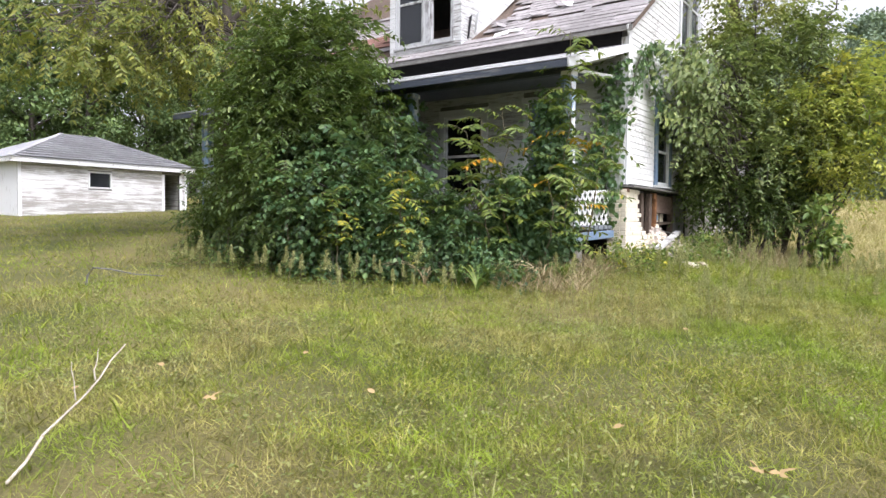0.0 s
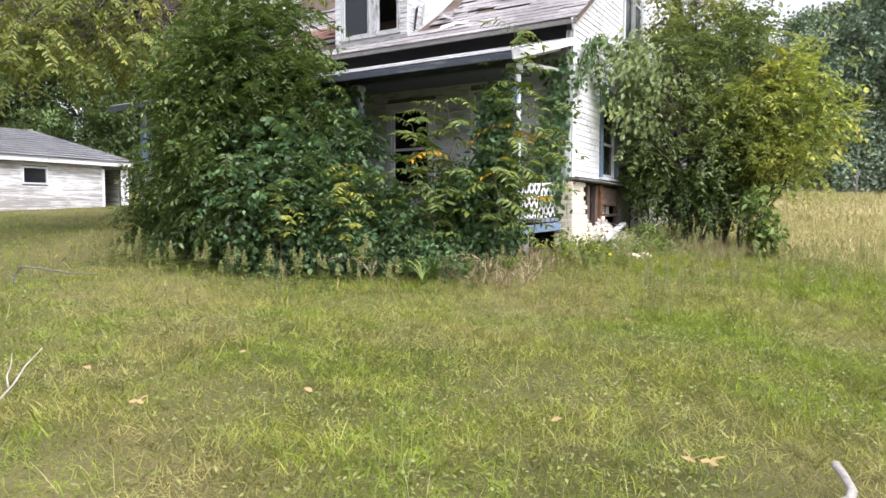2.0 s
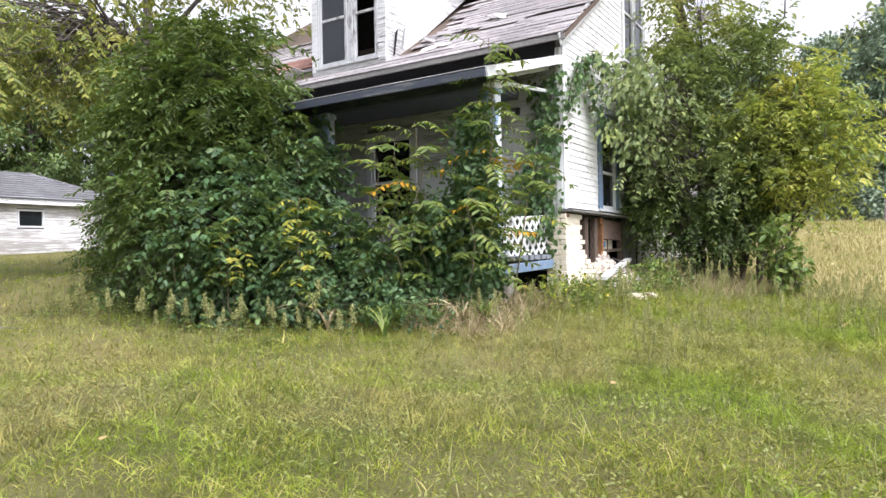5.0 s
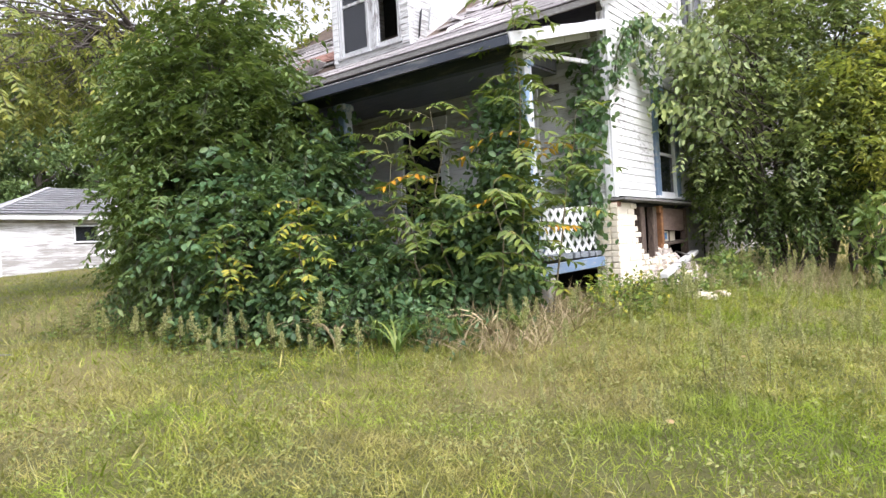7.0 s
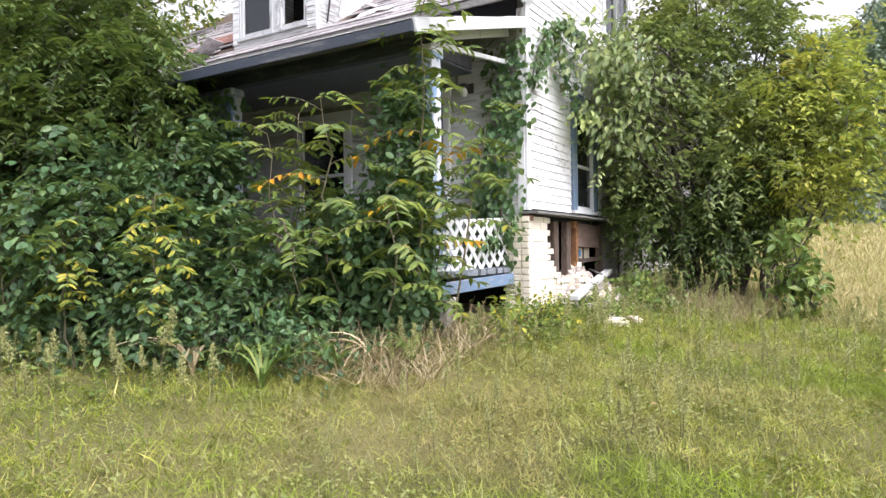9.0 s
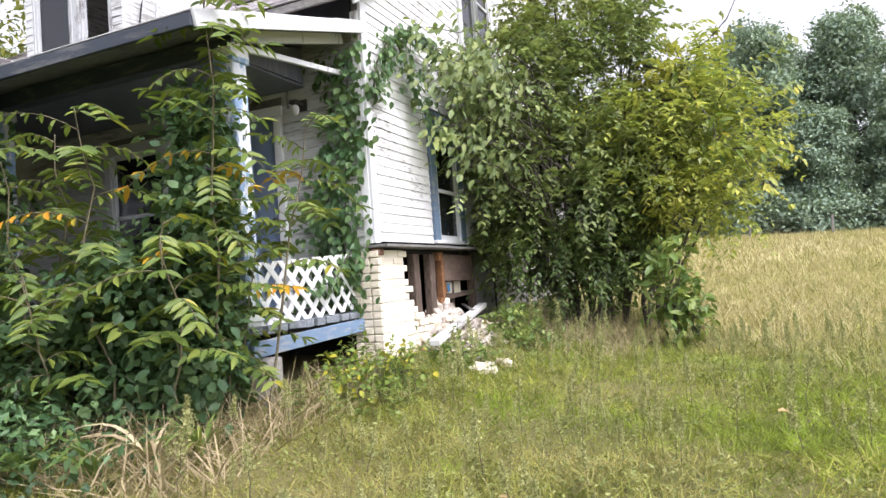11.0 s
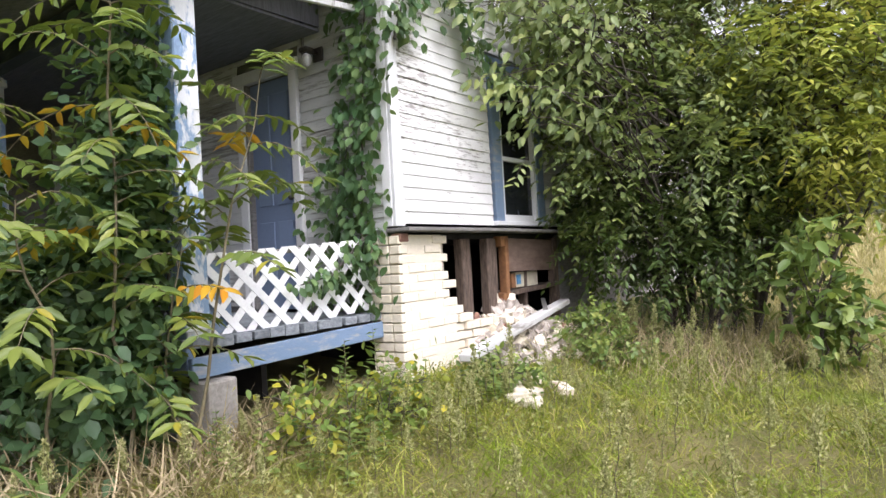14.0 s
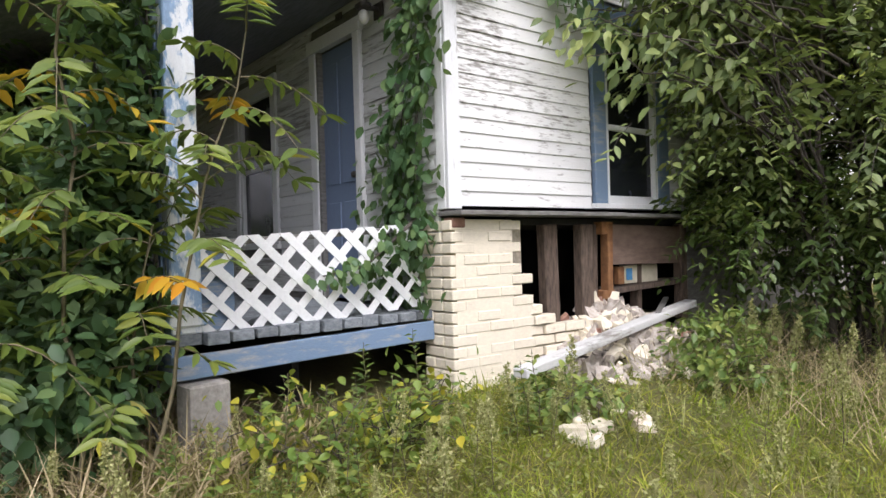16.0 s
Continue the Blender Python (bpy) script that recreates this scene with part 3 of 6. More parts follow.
block("wall_panel", front_wall, (XL, YF + 0.02, 1.2), (PWIN[0], YF + T, 4.5), M_GREY, "", 0)
block("back_wall", house, (XL, YB - T, 0.8), (XR - T, YB, 4.5), M_GREY, "", 0)
prism("end_wall", house, [(YF + T, 0.8), (YB - T, 0.8), (YB - T, 4.4), (RIDGE_Y, roof_z(RIDGE_Y) - 0.15), (YF + T, 4.4)], 'x', XL, XL + T, M_GREY)
# Room sheets coloured near black, so the rooms behind the windows look unlit.
block("inner_floor", house, (XL + T, YF + T, 1.30), (XR - 1.5, YB - T, 1.40), M_DARK_SHADE, "", 0)
block("inner_partition", house, (XL + T, 14.9, 1.4), (XR - T, 15.0, 7.0), M_DARK_SHADE, "", 0)
block("upper_floor", house, (XL + T, YF + T + 0.01, 4.52), (XR - T, YB - T, 4.60), M_DARK_SHADE, "", 0)


def clapboards(parent, axis, lo, hi, z0, z1, at, mat, skip=(), rise=0.098, cut=None):
    """Lapped boards in courses, each cut in random lengths, tilted out at the foot."""
    z = z0
    while z < z1:
        spans = [[lo, hi if cut is None else min(hi, cut(z))]]
        if cut is not None:
            spans[0][0] = max(lo, cut(z, True))
        for a, b, c, d in skip:
            if z + rise > c and z < d:
                spans = [s for p, q in spans for s in ((p, min(q, a)), (max(p, b), q)) if s[1] - s[0] > 0.06]
        for p, q in spans:
            while q - p > 0.06:
                e = min(q, p + rnd.uniform(1.6, 3.6))
                if q - e < 0.4:
                    e = q
                tilt = rnd.uniform(5.0, 7.0)
                sag = rnd.uniform(-0.15, 0.15)
                ln = round((e - p) * 20) / 20 if e < q else e - p
                e = p + ln
                if axis == 'y':
                    piece("clapboard", box_mesh(0.013, ln - 0.003, rise + 0.02, mat, 0.003), parent, pose(at + rnd.uniform(-0.002, 0.002), (p + e) / 2, z + rise / 2, sag, tilt * -1, 0))
                else:
                    piece("clapboard", box_mesh(ln - 0.003, 0.013, rise + 0.02, mat, 0.003), parent, pose((p + e) / 2, at + rnd.uniform(-0.002, 0.002), z + rise / 2, -tilt, sag, 0))
                p = e
        z += rise


def gable_cut(z, low=False):
    if z < roof_z(YF) - 0.15:
        return -99 if low else 99
    y = 9.95 + (z + 0.30 - 4.45) / SLOPE
    return y if low else 2 * RIDGE_Y - y


clapboards(side_wall, 'y', YF + 0.10, 17.2, 2.13, 7.6, XR - 0.012, M_SIDING, [(WIN[0] - 0.17, WIN[1] + 0.15, WIN[2] - 0.1, WIN[3] + 0.14), (UPW[0] - 0.13, UPW[1] + 0.13, UPW[2] - 0.1, UPW[3] + 0.13)], cut=gable_cut)
# Porch wall boards take the duller paint that holds the porch shade.
clapboards(front_wall, 'x', -9.4, XR - 0.10, 1.5, 4.25, YF + 0.006, M_SIDING_OLD_SHADE, [(DOOR[0] - 0.13, DOOR[1] + 0.10, 1.3, DOOR[3] + 0.12), (PWIN[0] - 0.11, PWIN[1] + 0.11, PWIN[2] - 0.1, PWIN[3] + 0.11)])
block("corner_board", side_wall, (XR - 0.02, YF - 0.015, 2.10), (XR + 0.015, YF + 0.095, 4.62), M_TRIM, "white corner board with cracked paint")
block("corner_board", front_wall, (XR - 0.11, YF - 0.018, 2.10), (XR - 0.022, YF + 0.012, 4.45), M_TRIM)


def sash_window(parent, axis, at, lo, hi, z0, z1, face, frame_mat, side_trim, mid=None, upper_gone=False, blind=False, fr=None):
    """A sash window: trim, sill, frame, meeting rail and panes. face: +1 or -1, the way it looks."""
    fr = fr or M_TRIM
    w = new("window")
    under(w, parent)
    tagged(w, "old sash window with peeling frame and dusty panes")

    def bar(nm, a, b, c, d, near, far, mat):
        lo_, hi_ = at + face * near, at + face * far
        if axis == 'x':
            return block(nm, w, (lo_, a, c), (hi_, b, d), mat)
        return block(nm, w, (a, lo_, c), (b, hi_, d), mat)
    t = side_trim
    bar("trim", lo - t, lo, z0 - 0.02, z1, -0.02, 0.022, frame_mat)
    bar("trim", hi, hi + t, z0 - 0.02, z1, -0.02, 0.022, frame_mat)
    bar("head_trim", lo - t - 0.02, hi + t + 0.02, z1, z1 + 0.12, -0.02, 0.028, frame_mat)
    bar("window_sill", lo - t - 0.03, hi + t + 0.03, z0 - 0.06, z0 - 0.02, -0.08, 0.05, fr)
    m = mid if mid else (z0 + z1) / 2
    f = 0.045
    bar("window_frame", lo, lo + f, z0 - 0.02, z1, -0.07, 0.008, fr)
    bar("window_frame", hi - f, hi, z0 - 0.02, z1, -0.07, 0.008, fr)
    bar("meeting_rail", lo + f, hi - f, m - 0.02, m + 0.025, -0.055, -0.01, fr)
    bar("bottom_rail", lo + f, hi - f, z0 - 0.02, z0 + 0.05, -0.055, -0.012, fr)
    bar("top_rail", lo + f, hi - f, z1 - 0.05, z1, -0.06, -0.012, fr)
    if not upper_gone:
        bar("pane", lo + f, hi - f, m + 0.025, z1 - 0.05, -0.042, -0.036, M_GLASS)
        bar("pane", lo + f, hi - f, z0 + 0.05, m - 0.02, -0.040, -0.034, M_GLASS)
    if blind:
        bar("blind", lo + f, hi - f, z0 + 0.02, z1, -0.10, -0.085, M_CURTAIN)
    return w


sash_window(side_wall, 'x', XR, WIN[0], WIN[1], WIN[2] + 0.06, WIN[3], 1, M_BLUE, 0.15, 2.78)
sash_window(side_wall, 'x', XR, UPW[0], (UPW[0] + UPW[1]) / 2 - 0.05, UPW[2], UPW[3], 1, M_TRIM, 0.09)
sash_window(side_wall, 'x', XR, (UPW[0] + UPW[1]) / 2 + 0.05, UPW[1], UPW[2], UPW[3], 1, M_TRIM, 0.09)
sash_window(front_wall, 'y', YF, PWIN[0], PWIN[1], PWIN[2], PWIN[3], -1, M_TRIM, 0.10)

# front door on the porch
door = block("door", front_wall, (DOOR[0] + 0.02, YF + 0.03, DOOR[2]), (DOOR[1] - 0.01, YF + 0.075, DOOR[3] - 0.01), M_DOOR, "closed faded blue front door")
for z0, z1 in ((1.6, 2.25), (2.4, 3.4)):
    for a, b in ((DOOR[0] + 0.09, -5.16), (-5.10, DOOR[1] - 0.08)):
        block("door_panel", door, (a, YF + 0.018, z0), (b, YF + 0.034, z1), M_DOOR)
block("door_trim", front_wall, (DOOR[0] - 0.12, YF - 0.03, 1.46), (DOOR[0] - 0.015, YF + 0.03, DOOR[3]), M_TRIM)
block("door_jamb", front_wall, (DOOR[0] - 0.015, YF - 0.015, 1.46), (DOOR[0] + 0.02, YF + 0.05, DOOR[3]), M_GREY)
block("door_trim", front_wall, (DOOR[1], YF - 0.03, 1.46), (DOOR[1] + 0.09, YF + 0.03, DOOR[3]), M_TRIM)
block("door_head", front_wall, (DOOR[0] - 0.15, YF - 0.035, DOOR[3]), (DOOR[1] + 0.11, YF + 0.03, DOOR[3] + 0.11), M_TRIM)
piece("door_knob", box_mesh(0.05, 0.05, 0.05, M_METAL, 0.015), door, pose(DOOR[1] - 0.07, YF + 0.0, 2.45))
block("house_number", front_wall, (-5.08, YF - 0.025, 3.70), (-4.98, YF - 0.012, 3.76), M_METAL)

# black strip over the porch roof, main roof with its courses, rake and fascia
# Strip and soffit are coloured near black for the shade under the eave.
block("tar_strip", house, (-13.4, YF - 0.02, 4.25), (XR - 0.11, YF + 0.015, 4.70), M_TAR_SHADE, "black tar paper strip under the eave, shade in its colour", 0)
prism("soffit", house, [(10.16, 4.50), (YF + 0.01, 4.68), (YF + 0.01, 4.70), (10.16, 4.52)], 'x', XL - 0.2, XR + 0.12, M_TAR_SHADE)
main_roof = prism("roof", house, [(10.12, 4.535), (RIDGE_Y, roof_z(RIDGE_Y) - 0.03), (2 * RIDGE_Y - 10.12, 4.535), (2 * RIDGE_Y - 10.12, 4.455), (RIDGE_Y, roof_z(RIDGE_Y) - 0.13), (10.12, 4.455)], 'x', XL - 0.25, XR + 0.16, M_ROT, "grey weathered roof with curled and missing shingles")
block("eave_board", main_roof, (XL - 0.2, 10.09, 4.46), (XR + 0.17, 10.118, 4.54), M_GREY)
DORM = (-8.55, -6.85)
slope_deg = math.degrees(math.atan(SLOPE))
course = 0.17
for i in range(22):
    y = 10.09 + i * course * math.cos(math.radians(slope_deg))
    x = XL - 0.25
    while x < XR + 0.15:
        ln = rnd.choice((0.45, 0.6, 0.8, 1.1, 1.5))
        e = min(x + ln, XR + 0.18)
        inside = e > DORM[0] + 0.05 and x < DORM[1] - 0.05 and i > 2
        if e - x > 0.1 and not inside and rnd.random() > (0.10 if i > 1 else 0.03) and not (4 < i < 9 and -6.6 < x < -5.4 and rnd.random() < 0.55):
            mat = M_ROOF_RED if (6 < i < 13 and -11.2 < x < -9.7) else M_ROOF
            ob = piece("shingle", box_mesh(round(e - x, 2), course * 1.45, 0.014, mat, 0.003), main_roof,
                       pose((x + e) / 2, y + 0.09, roof_z(y + 0.09) + 0.004 + rnd.uniform(0, 0.012), slope_deg - rnd.uniform(1.5, 4.5), rnd.uniform(-0.35, 0.35), rnd.uniform(-0.3, 0.3)))
        x = e
beam("rake_board", main_roof, (XR + 0.10, 10.1, 4.46), (XR + 0.10, RIDGE_Y, roof_z(RIDGE_Y) - 0.09), 0.03, 0.16, M_TRIM)
for i in range(7):
    x, y = rnd.uniform(-6.6, -4.9), rnd.uniform(10.4, 12.0)
    piece("loose_shingle", box_mesh(0.30, 0.16, 0.012, M_ROOF if i % 3 else M_TRIM, 0.003), main_roof, pose(x, y, roof_z(y) + 0.05, slope_deg + rnd.uniform(-14, 14), rnd.uniform(-12, 12), rnd.uniform(0, 90)))
# torn roofing lifted beside the dormer
beam("torn_roofing", main_roof, (-9.3, 10.15, 4.62), (-8.75, 10.2, 4.90), 0.30, 0.02, M_ROOF)

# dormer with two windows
dormer = block("dormer", house, (DORM[0], 10.36, 4.62), (-8.42, 10.46, 6.75), M_SIDING_OLD_SHADE, "clapboard dormer with a pair of windows", 0.003)
block("dormer_post", dormer, (-7.02, 10.36, 4.62), (DORM[1], 10.46, 6.75), M_SIDING_OLD_SHADE)
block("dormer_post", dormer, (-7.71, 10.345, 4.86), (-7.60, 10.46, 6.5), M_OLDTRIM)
block("dormer_header", dormer, (-8.42, 10.36, 6.45), (-7.02, 10.46, 6.75), M_SIDING_OLD_SHADE)
block("dormer_apron", dormer, (-8.42, 10.36, 4.62), (-7.02, 10.46, 4.84), M_SIDING_OLD_SHADE)
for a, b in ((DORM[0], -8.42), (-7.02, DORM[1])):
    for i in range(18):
        piece("clapboard", box_mesh(b - a, 0.013, 0.115, M_SIDING_OLD_SHADE, 0.003), dormer, pose((a + b) / 2, 10.35, 4.86 + i * 0.098, -6, 0, 0))
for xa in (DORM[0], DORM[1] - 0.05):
    prism("dormer_cheek", dormer, [(10.46, 4.66), (10.46, 6.75), (13.2, 6.75)], 'x', xa, xa + 0.05, M_SIDING_OLD_SHADE)
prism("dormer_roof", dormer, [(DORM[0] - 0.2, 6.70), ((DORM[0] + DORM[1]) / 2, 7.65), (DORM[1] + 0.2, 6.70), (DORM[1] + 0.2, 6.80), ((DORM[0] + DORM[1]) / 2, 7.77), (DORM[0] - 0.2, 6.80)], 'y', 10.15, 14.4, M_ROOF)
prism("dormer_gable", dormer, [(DORM[0], 6.75), (DORM[1], 6.75), ((DORM[0] + DORM[1]) / 2, 7.62)], 'y', 10.37, 10.45, M_SIDING_OLD_SHADE)
sash_window(dormer, 'y', 10.36, -8.38, -7.73, 4.90, 6.40, -1, M_OLDTRIM, 0.03, 5.72, blind=True, fr=M_OLDTRIM)
sash_window(dormer, 'y', 10.36, -7.58, -7.05, 4.90, 6.40, -1, M_OLDTRIM, 0.03, 5.72, upper_gone=True, fr=M_OLDTRIM)
# Sheet closing the dormer, the shade inside put into its colour.
block("dormer_back", dormer, (-8.5, 11.6, 4.62), (-6.9, 11.65, 6.75), M_DARK_SHADE, "", 0)
for i in range(2):
    z = 4.95 + 0.1 * i
    beam("hanging_strip", dormer, (DORM[1] + 0.015, 10.55 + 0.25 * i, roof_z(10.55 + 0.25 * i) + 0.05), (DORM[1] + 0.05, 10.6 + 0.25 * i, roof_z(10.6 + 0.25 * i) + 0.45 - 0.04 * i), 0.12, 0.008, M_TRIM if i % 2 else M_TAR_SHADE)

# ---- foundation: water table, bricks, broken stretch with framing ----
foundation = block("foundation", house, (XR - 0.26, YF + 0.10, 0.4), (XR - 0.13, 11.18, 2.04), M_MORTAR, "cream painted brick foundation, broken open", 0)
block("water_table", foundation, (XR - 0.1, YF - 0.02, 2.055), (XR + 0.14, 12.1, 2.085), M_GREY, "weathered projecting sill board")
block("water_table", foundation, (XR - 0.1, 12.103, 2.05), (XR + 0.13, 13.66, 2.08), M_GREY)
block("foundation_wall", foundation, (XR - 0.2, 14.05, 0.4), (XR - 0.02, YB, 2.05), M_CONCRETE, "", 0)
block("mortar_core", foundation, (XR - 0.22, YF + 0.02, 0.4), (XR + 0.0205, 10.95, 2.03), M_BRICK, "", 0)
block("mortar_core", foundation, (XR - 0.22, YF + 0.06, 0.4), (XR + 0.019, 11.12, 1.46), M_BRICK, "", 0)
block("mortar_core", foundation, (XR - 0.22, YF + 0.06, 0.4), (XR + 0.017, 11.75, 1.04), M_BRICK, "", 0)
BR = (0.205, 0.095, 0.0655)
limits = {2.05: 11.12, 1.98: 10.98, 1.90: 11.02, 1.83: 10.98, 1.76: 11.06, 1.69: 11.13, 1.62: 11.08, 1.55: 11.12, 1.48: 11.2, 1.41: 11.2}
zc, row = 0.60, 0
while zc < 2.02:
    near = min(limits, key=lambda k: abs(k - zc - 0.035))
    end = limits[near] if zc > 1.37 else 11.32 + (1.37 - zc) * 1.7
    y = YF - 0.02 + (0 if row % 2 else -0.0)
    first = True
    while y < end:
        ln = (0.10 if row % 2 and first else BR[0])
        first = False
        if y + ln > end + 0.08:
            break
        wob = 0.006 if y < 11.0 else 0.016
        piece("brick", box_mesh(0.095, ln, BR[2], M_BRICK, 0.006), foundation, pose(XR - 0.025 + rnd.uniform(-wob, wob * 1.2), y + ln / 2, zc + BR[2] / 2, rnd.uniform(-1, 1), rnd.uniform(-1, 1), rnd.uniform(-1.2, 1.2)))
        y += ln + 0.009
    x = XR - 0.085
    for ln in ((0.205,) if row % 2 else (0.10, 0.10)):
        piece("brick", box_mesh(ln, 0.095, BR[2], M_BRICK, 0.006), foundation, pose(x - ln / 2, YF + 0.03 + rnd.uniform(-0.004, 0.004), zc + BR[2] / 2, rnd.uniform(-1, 1), 0, rnd.uniform(-1, 1)))
        x -= ln + 0.009
    zc += BR[2] + 0.010
    row += 1
piece("bare_brick", box_mesh(0.1, 0.11, 0.066, M_REDBRICK, 0.008), foundation, pose(XR - 0.018, YF + 0.05, 2.01))

# Near-black sheets line the hollow; its shade is in their colour.
cavity = block("cavity", foundation, (-5.25, 11.0, 0.5), (-5.2, 14.1, 2.04), M_DARK_SHADE, "near-black sheet, shade of the hollow under the floor", 0)
block("cavity_ceiling", cavity, (-5.2, 11.0, 2.0), (XR - 0.1, 14.1, 2.045), M_DARK_SHADE, "", 0)
block("cavity_end", cavity, (-5.2, 14.0, 0.5), (XR - 0.03, 14.06, 2.0), M_DARK_SHADE, "", 0)
block("cavity_end", cavity, (-5.2, 11.0, 0.5), (XR - 0.27, 11.05, 2.0), M_DARK_SHADE, "", 0)
for a, b, mat, d in ((11.36, 11.50, M_ROT, -0.14), (11.74, 11.88, M_ROT, -0.12), (11.93, 11.99, M_ROT, -0.17), (12.04, 12.10, M_RUST, -0.10), (12.56, 12.62, M_ROT, -0.2), (13.10, 13.19, M_ROT, -0.12)):
    block("stud", foundation, (XR + d, a, 1.15), (XR + d + 0.09, b, 2.0), mat, "", 0.008, (rnd.uniform(-2, 2), rnd.uniform(-1, 1), rnd.uniform(-3, 3)))
block("sheathing_panel", foundation, (XR - 0.08, 12.14, 1.66), (XR - 0.055, 13.12, 1.99), M_PLY, "stained brown sheathing panel", 0.004, (-1.2, 0, 0))
block("shelf", foundation, (XR - 0.26, 12.06, 1.45), (XR - 0.03, 13.18, 1.495), M_ROT, "", 0.006, (2.0, 0, 0))
block("rust_cap", foundation, (XR - 0.13, 11.98, 1.92), (XR - 0.02, 12.12, 2.02), M_RUST)
block("rust_cap", foundation, (XR - 0.13, 11.98, 1.40), (XR - 0.02, 12.12, 1.47), M_RUST)
block("grey_panel", foundation, (XR - 0.07, 13.2, 1.05), (XR - 0.04, 14.04, 2.03), M_GREY, "weathered grey board panel")
block("old_wallboard", foundation, (XR - 0.16, 12.36, 1.50), (XR - 0.12, 12.86, 1.655), M_PAPER)
block("rust_cap", foundation, (XR - 0.15, 12.28, 1.50), (XR - 0.1, 12.36, 1.65), M_RUST)
block("blue_label", foundation, (XR - 0.115, 12.40, 1.53), (XR - 0.108, 12.48, 1.63), M_BLUEBOX)


def lump_mesh(seed, mat, rough=0.32):
    r = random.Random(seed)
    bm = bmesh.new()
    bmesh.ops.create_cube(bm, size=1)
    bmesh.ops.subdivide_edges(bm, edges=bm.edges[:], cuts=1, use_grid_fill=True)
    for v in bm.verts:
        v.co *= 0.85 + r.uniform(-rough, rough) * 0.6
        v.co += Vector((r.uniform(-1, 1), r.uniform(-1, 1), r.uniform(-1, 1))) * 0.07
    me = bpy.data.meshes.new("lump")
    bm.to_mesh(me)
    bm.free()
    me.materials.append(mat)
    return me


# ---- rubble and loose pieces ----
LUMPS = [lump_mesh(i, (M_RUBBLE, M_BRICK, M_RUBBLE, M_RUBBLE, M_REDBRICK, M_BRICK)[i % 6]) for i in range(12)]
rubble = thing("rubble_pile", -3.4, 12.0, gz(-3.4, 12.0), "heap of broken cream bricks, plaster and mortar", "rubble")
for i in range(400):
    y = rnd.gauss(11.95, 0.5)
    s = abs(rnd.gauss(0, 0.38))
    x = XR - 0.12 + s
    if not 11.05 + 0.5 * s < y < 13.1 or x > -2.9:
        continue
    top = 0.40 * math.exp(-((y - 11.95) / 0.5) ** 2) * max(0, 1 - s / 0.55)
    d = rnd.uniform(0.035, 0.13) * (1.3 if rnd.random() < 0.15 else 1)
    z = gz(x, y) + top + rnd.uniform(-0.05, 0.05)
    m = pose(x, y, z, rnd.uniform(0, 360), rnd.uniform(0, 360), rnd.uniform(0, 360)) @ Matrix.Diagonal((d * rnd.uniform(1, 1.7), d, d * rnd.uniform(0.55, 0.9), 1))
    piece("broken_brick", LUMPS[rnd.choice((0, 1, 2, 3, 5, 6, 7, 8, 9, 11, 4) if s < 0.5 else (0, 1, 2, 3, 5, 6, 7, 9, 11))], rubble, m)
prism("rubble_bed", rubble, [(11.15, 0.7), (11.5, 1.14), (11.9, 1.22), (12.5, 1.08), (13.0, 0.7)], 'x', XR - 0.4, XR + 0.05, M_RUBBLE)
prism("rubble_bed", rubble, [(11.4, 0.6), (11.7, 0.88), (12.0, 0.93), (12.4, 0.9), (12.9, 0.6)], 'x', XR + 0.05, XR + 0.4, M_RUBBLE)
for x, y, w in ((-2.80, 10.60, 0.19), (-2.74, 10.47, 0.17), (-2.63, 10.42, 0.18), (-2.86, 10.92, 0.14), (-2.66, 10.93, 0.17), (-2.58, 10.86, 0.12), (-2.90, 10.70, 0.10), (-2.70, 10.62, 0.15)):
    b = piece("loose_brick", box_mesh(w, 0.10, 0.065, M_BRICK, 0.012), None, pose(x, y, gz(x, y) + 0.02, rnd.uniform(-12, 12), rnd.uniform(-12, 12), rnd.uniform(0, 180)))
    tagged(b, "cream painted brick fallen in the grass", "brick", "bricks in the grass")
fallen = beam("fallen_board", None, (-3.18, 10.50, 1.09), (-3.56, 12.95, 1.31), 0.11, 0.06, M_BOARD, bevel=0.008)
tagged(fallen, "split white-painted board leaning on the rubble", "board")
second = beam("fallen_lath", None, (-3.45, 12.3, 1.28), (-3.9, 13.1, 1.33), 0.05, 0.02, M_GREY)
tagged(second, "thin grey lath lying on the rubble", "board")

# ---- porch ----
PX, PY = -3.97, 8.75
porch = thing("porch", -8, 9.5, 0.9, "sagging wooden porch with blue and white peeling paint", "porch")
for i in range(58):
    x = PX + 0.04 - 0.145 * (i + 0.5)
    block("deck_board", porch, (x - 0.069, PY - 0.03 + rnd.uniform(-0.015, 0.015), 1.40), (x + 0.069, YF - 0.005, 1.435), M_DECK)
for i in range(12):
    y = PY + 0.07 + i * 0.137
    block("deck_end", porch, (PX - 0.05, y - 0.06, 1.375 + rnd.uniform(-0.01, 0.01)), (PX + 0.09 + rnd.uniform(-0.02, 0.02), y + 0.06, 1.435 + rnd.uniform(-0.005, 0.01)), M_DECK)
beam("rim_beam", porch, (PX + 0.075, PY - 0.02, 1.262), (PX + 0.075, YF - 0.02, 1.305), 0.045, 0.125, M_BLUE, "blue painted rim beam with flaking paint", 0.006)
block("front_beam", porch, (-12.4, PY - 0.02, 1.22), (PX + 0.04, PY + 0.03, 1.38), M_BLUE)
# Added sheet, near black for the shade under the porch.
block("porch_shadow_wall", porch, (-12.4, 9.6, 0.5), (PX - 0.4, 9.65, 1.3), M_DARK_SHADE, "", 0)


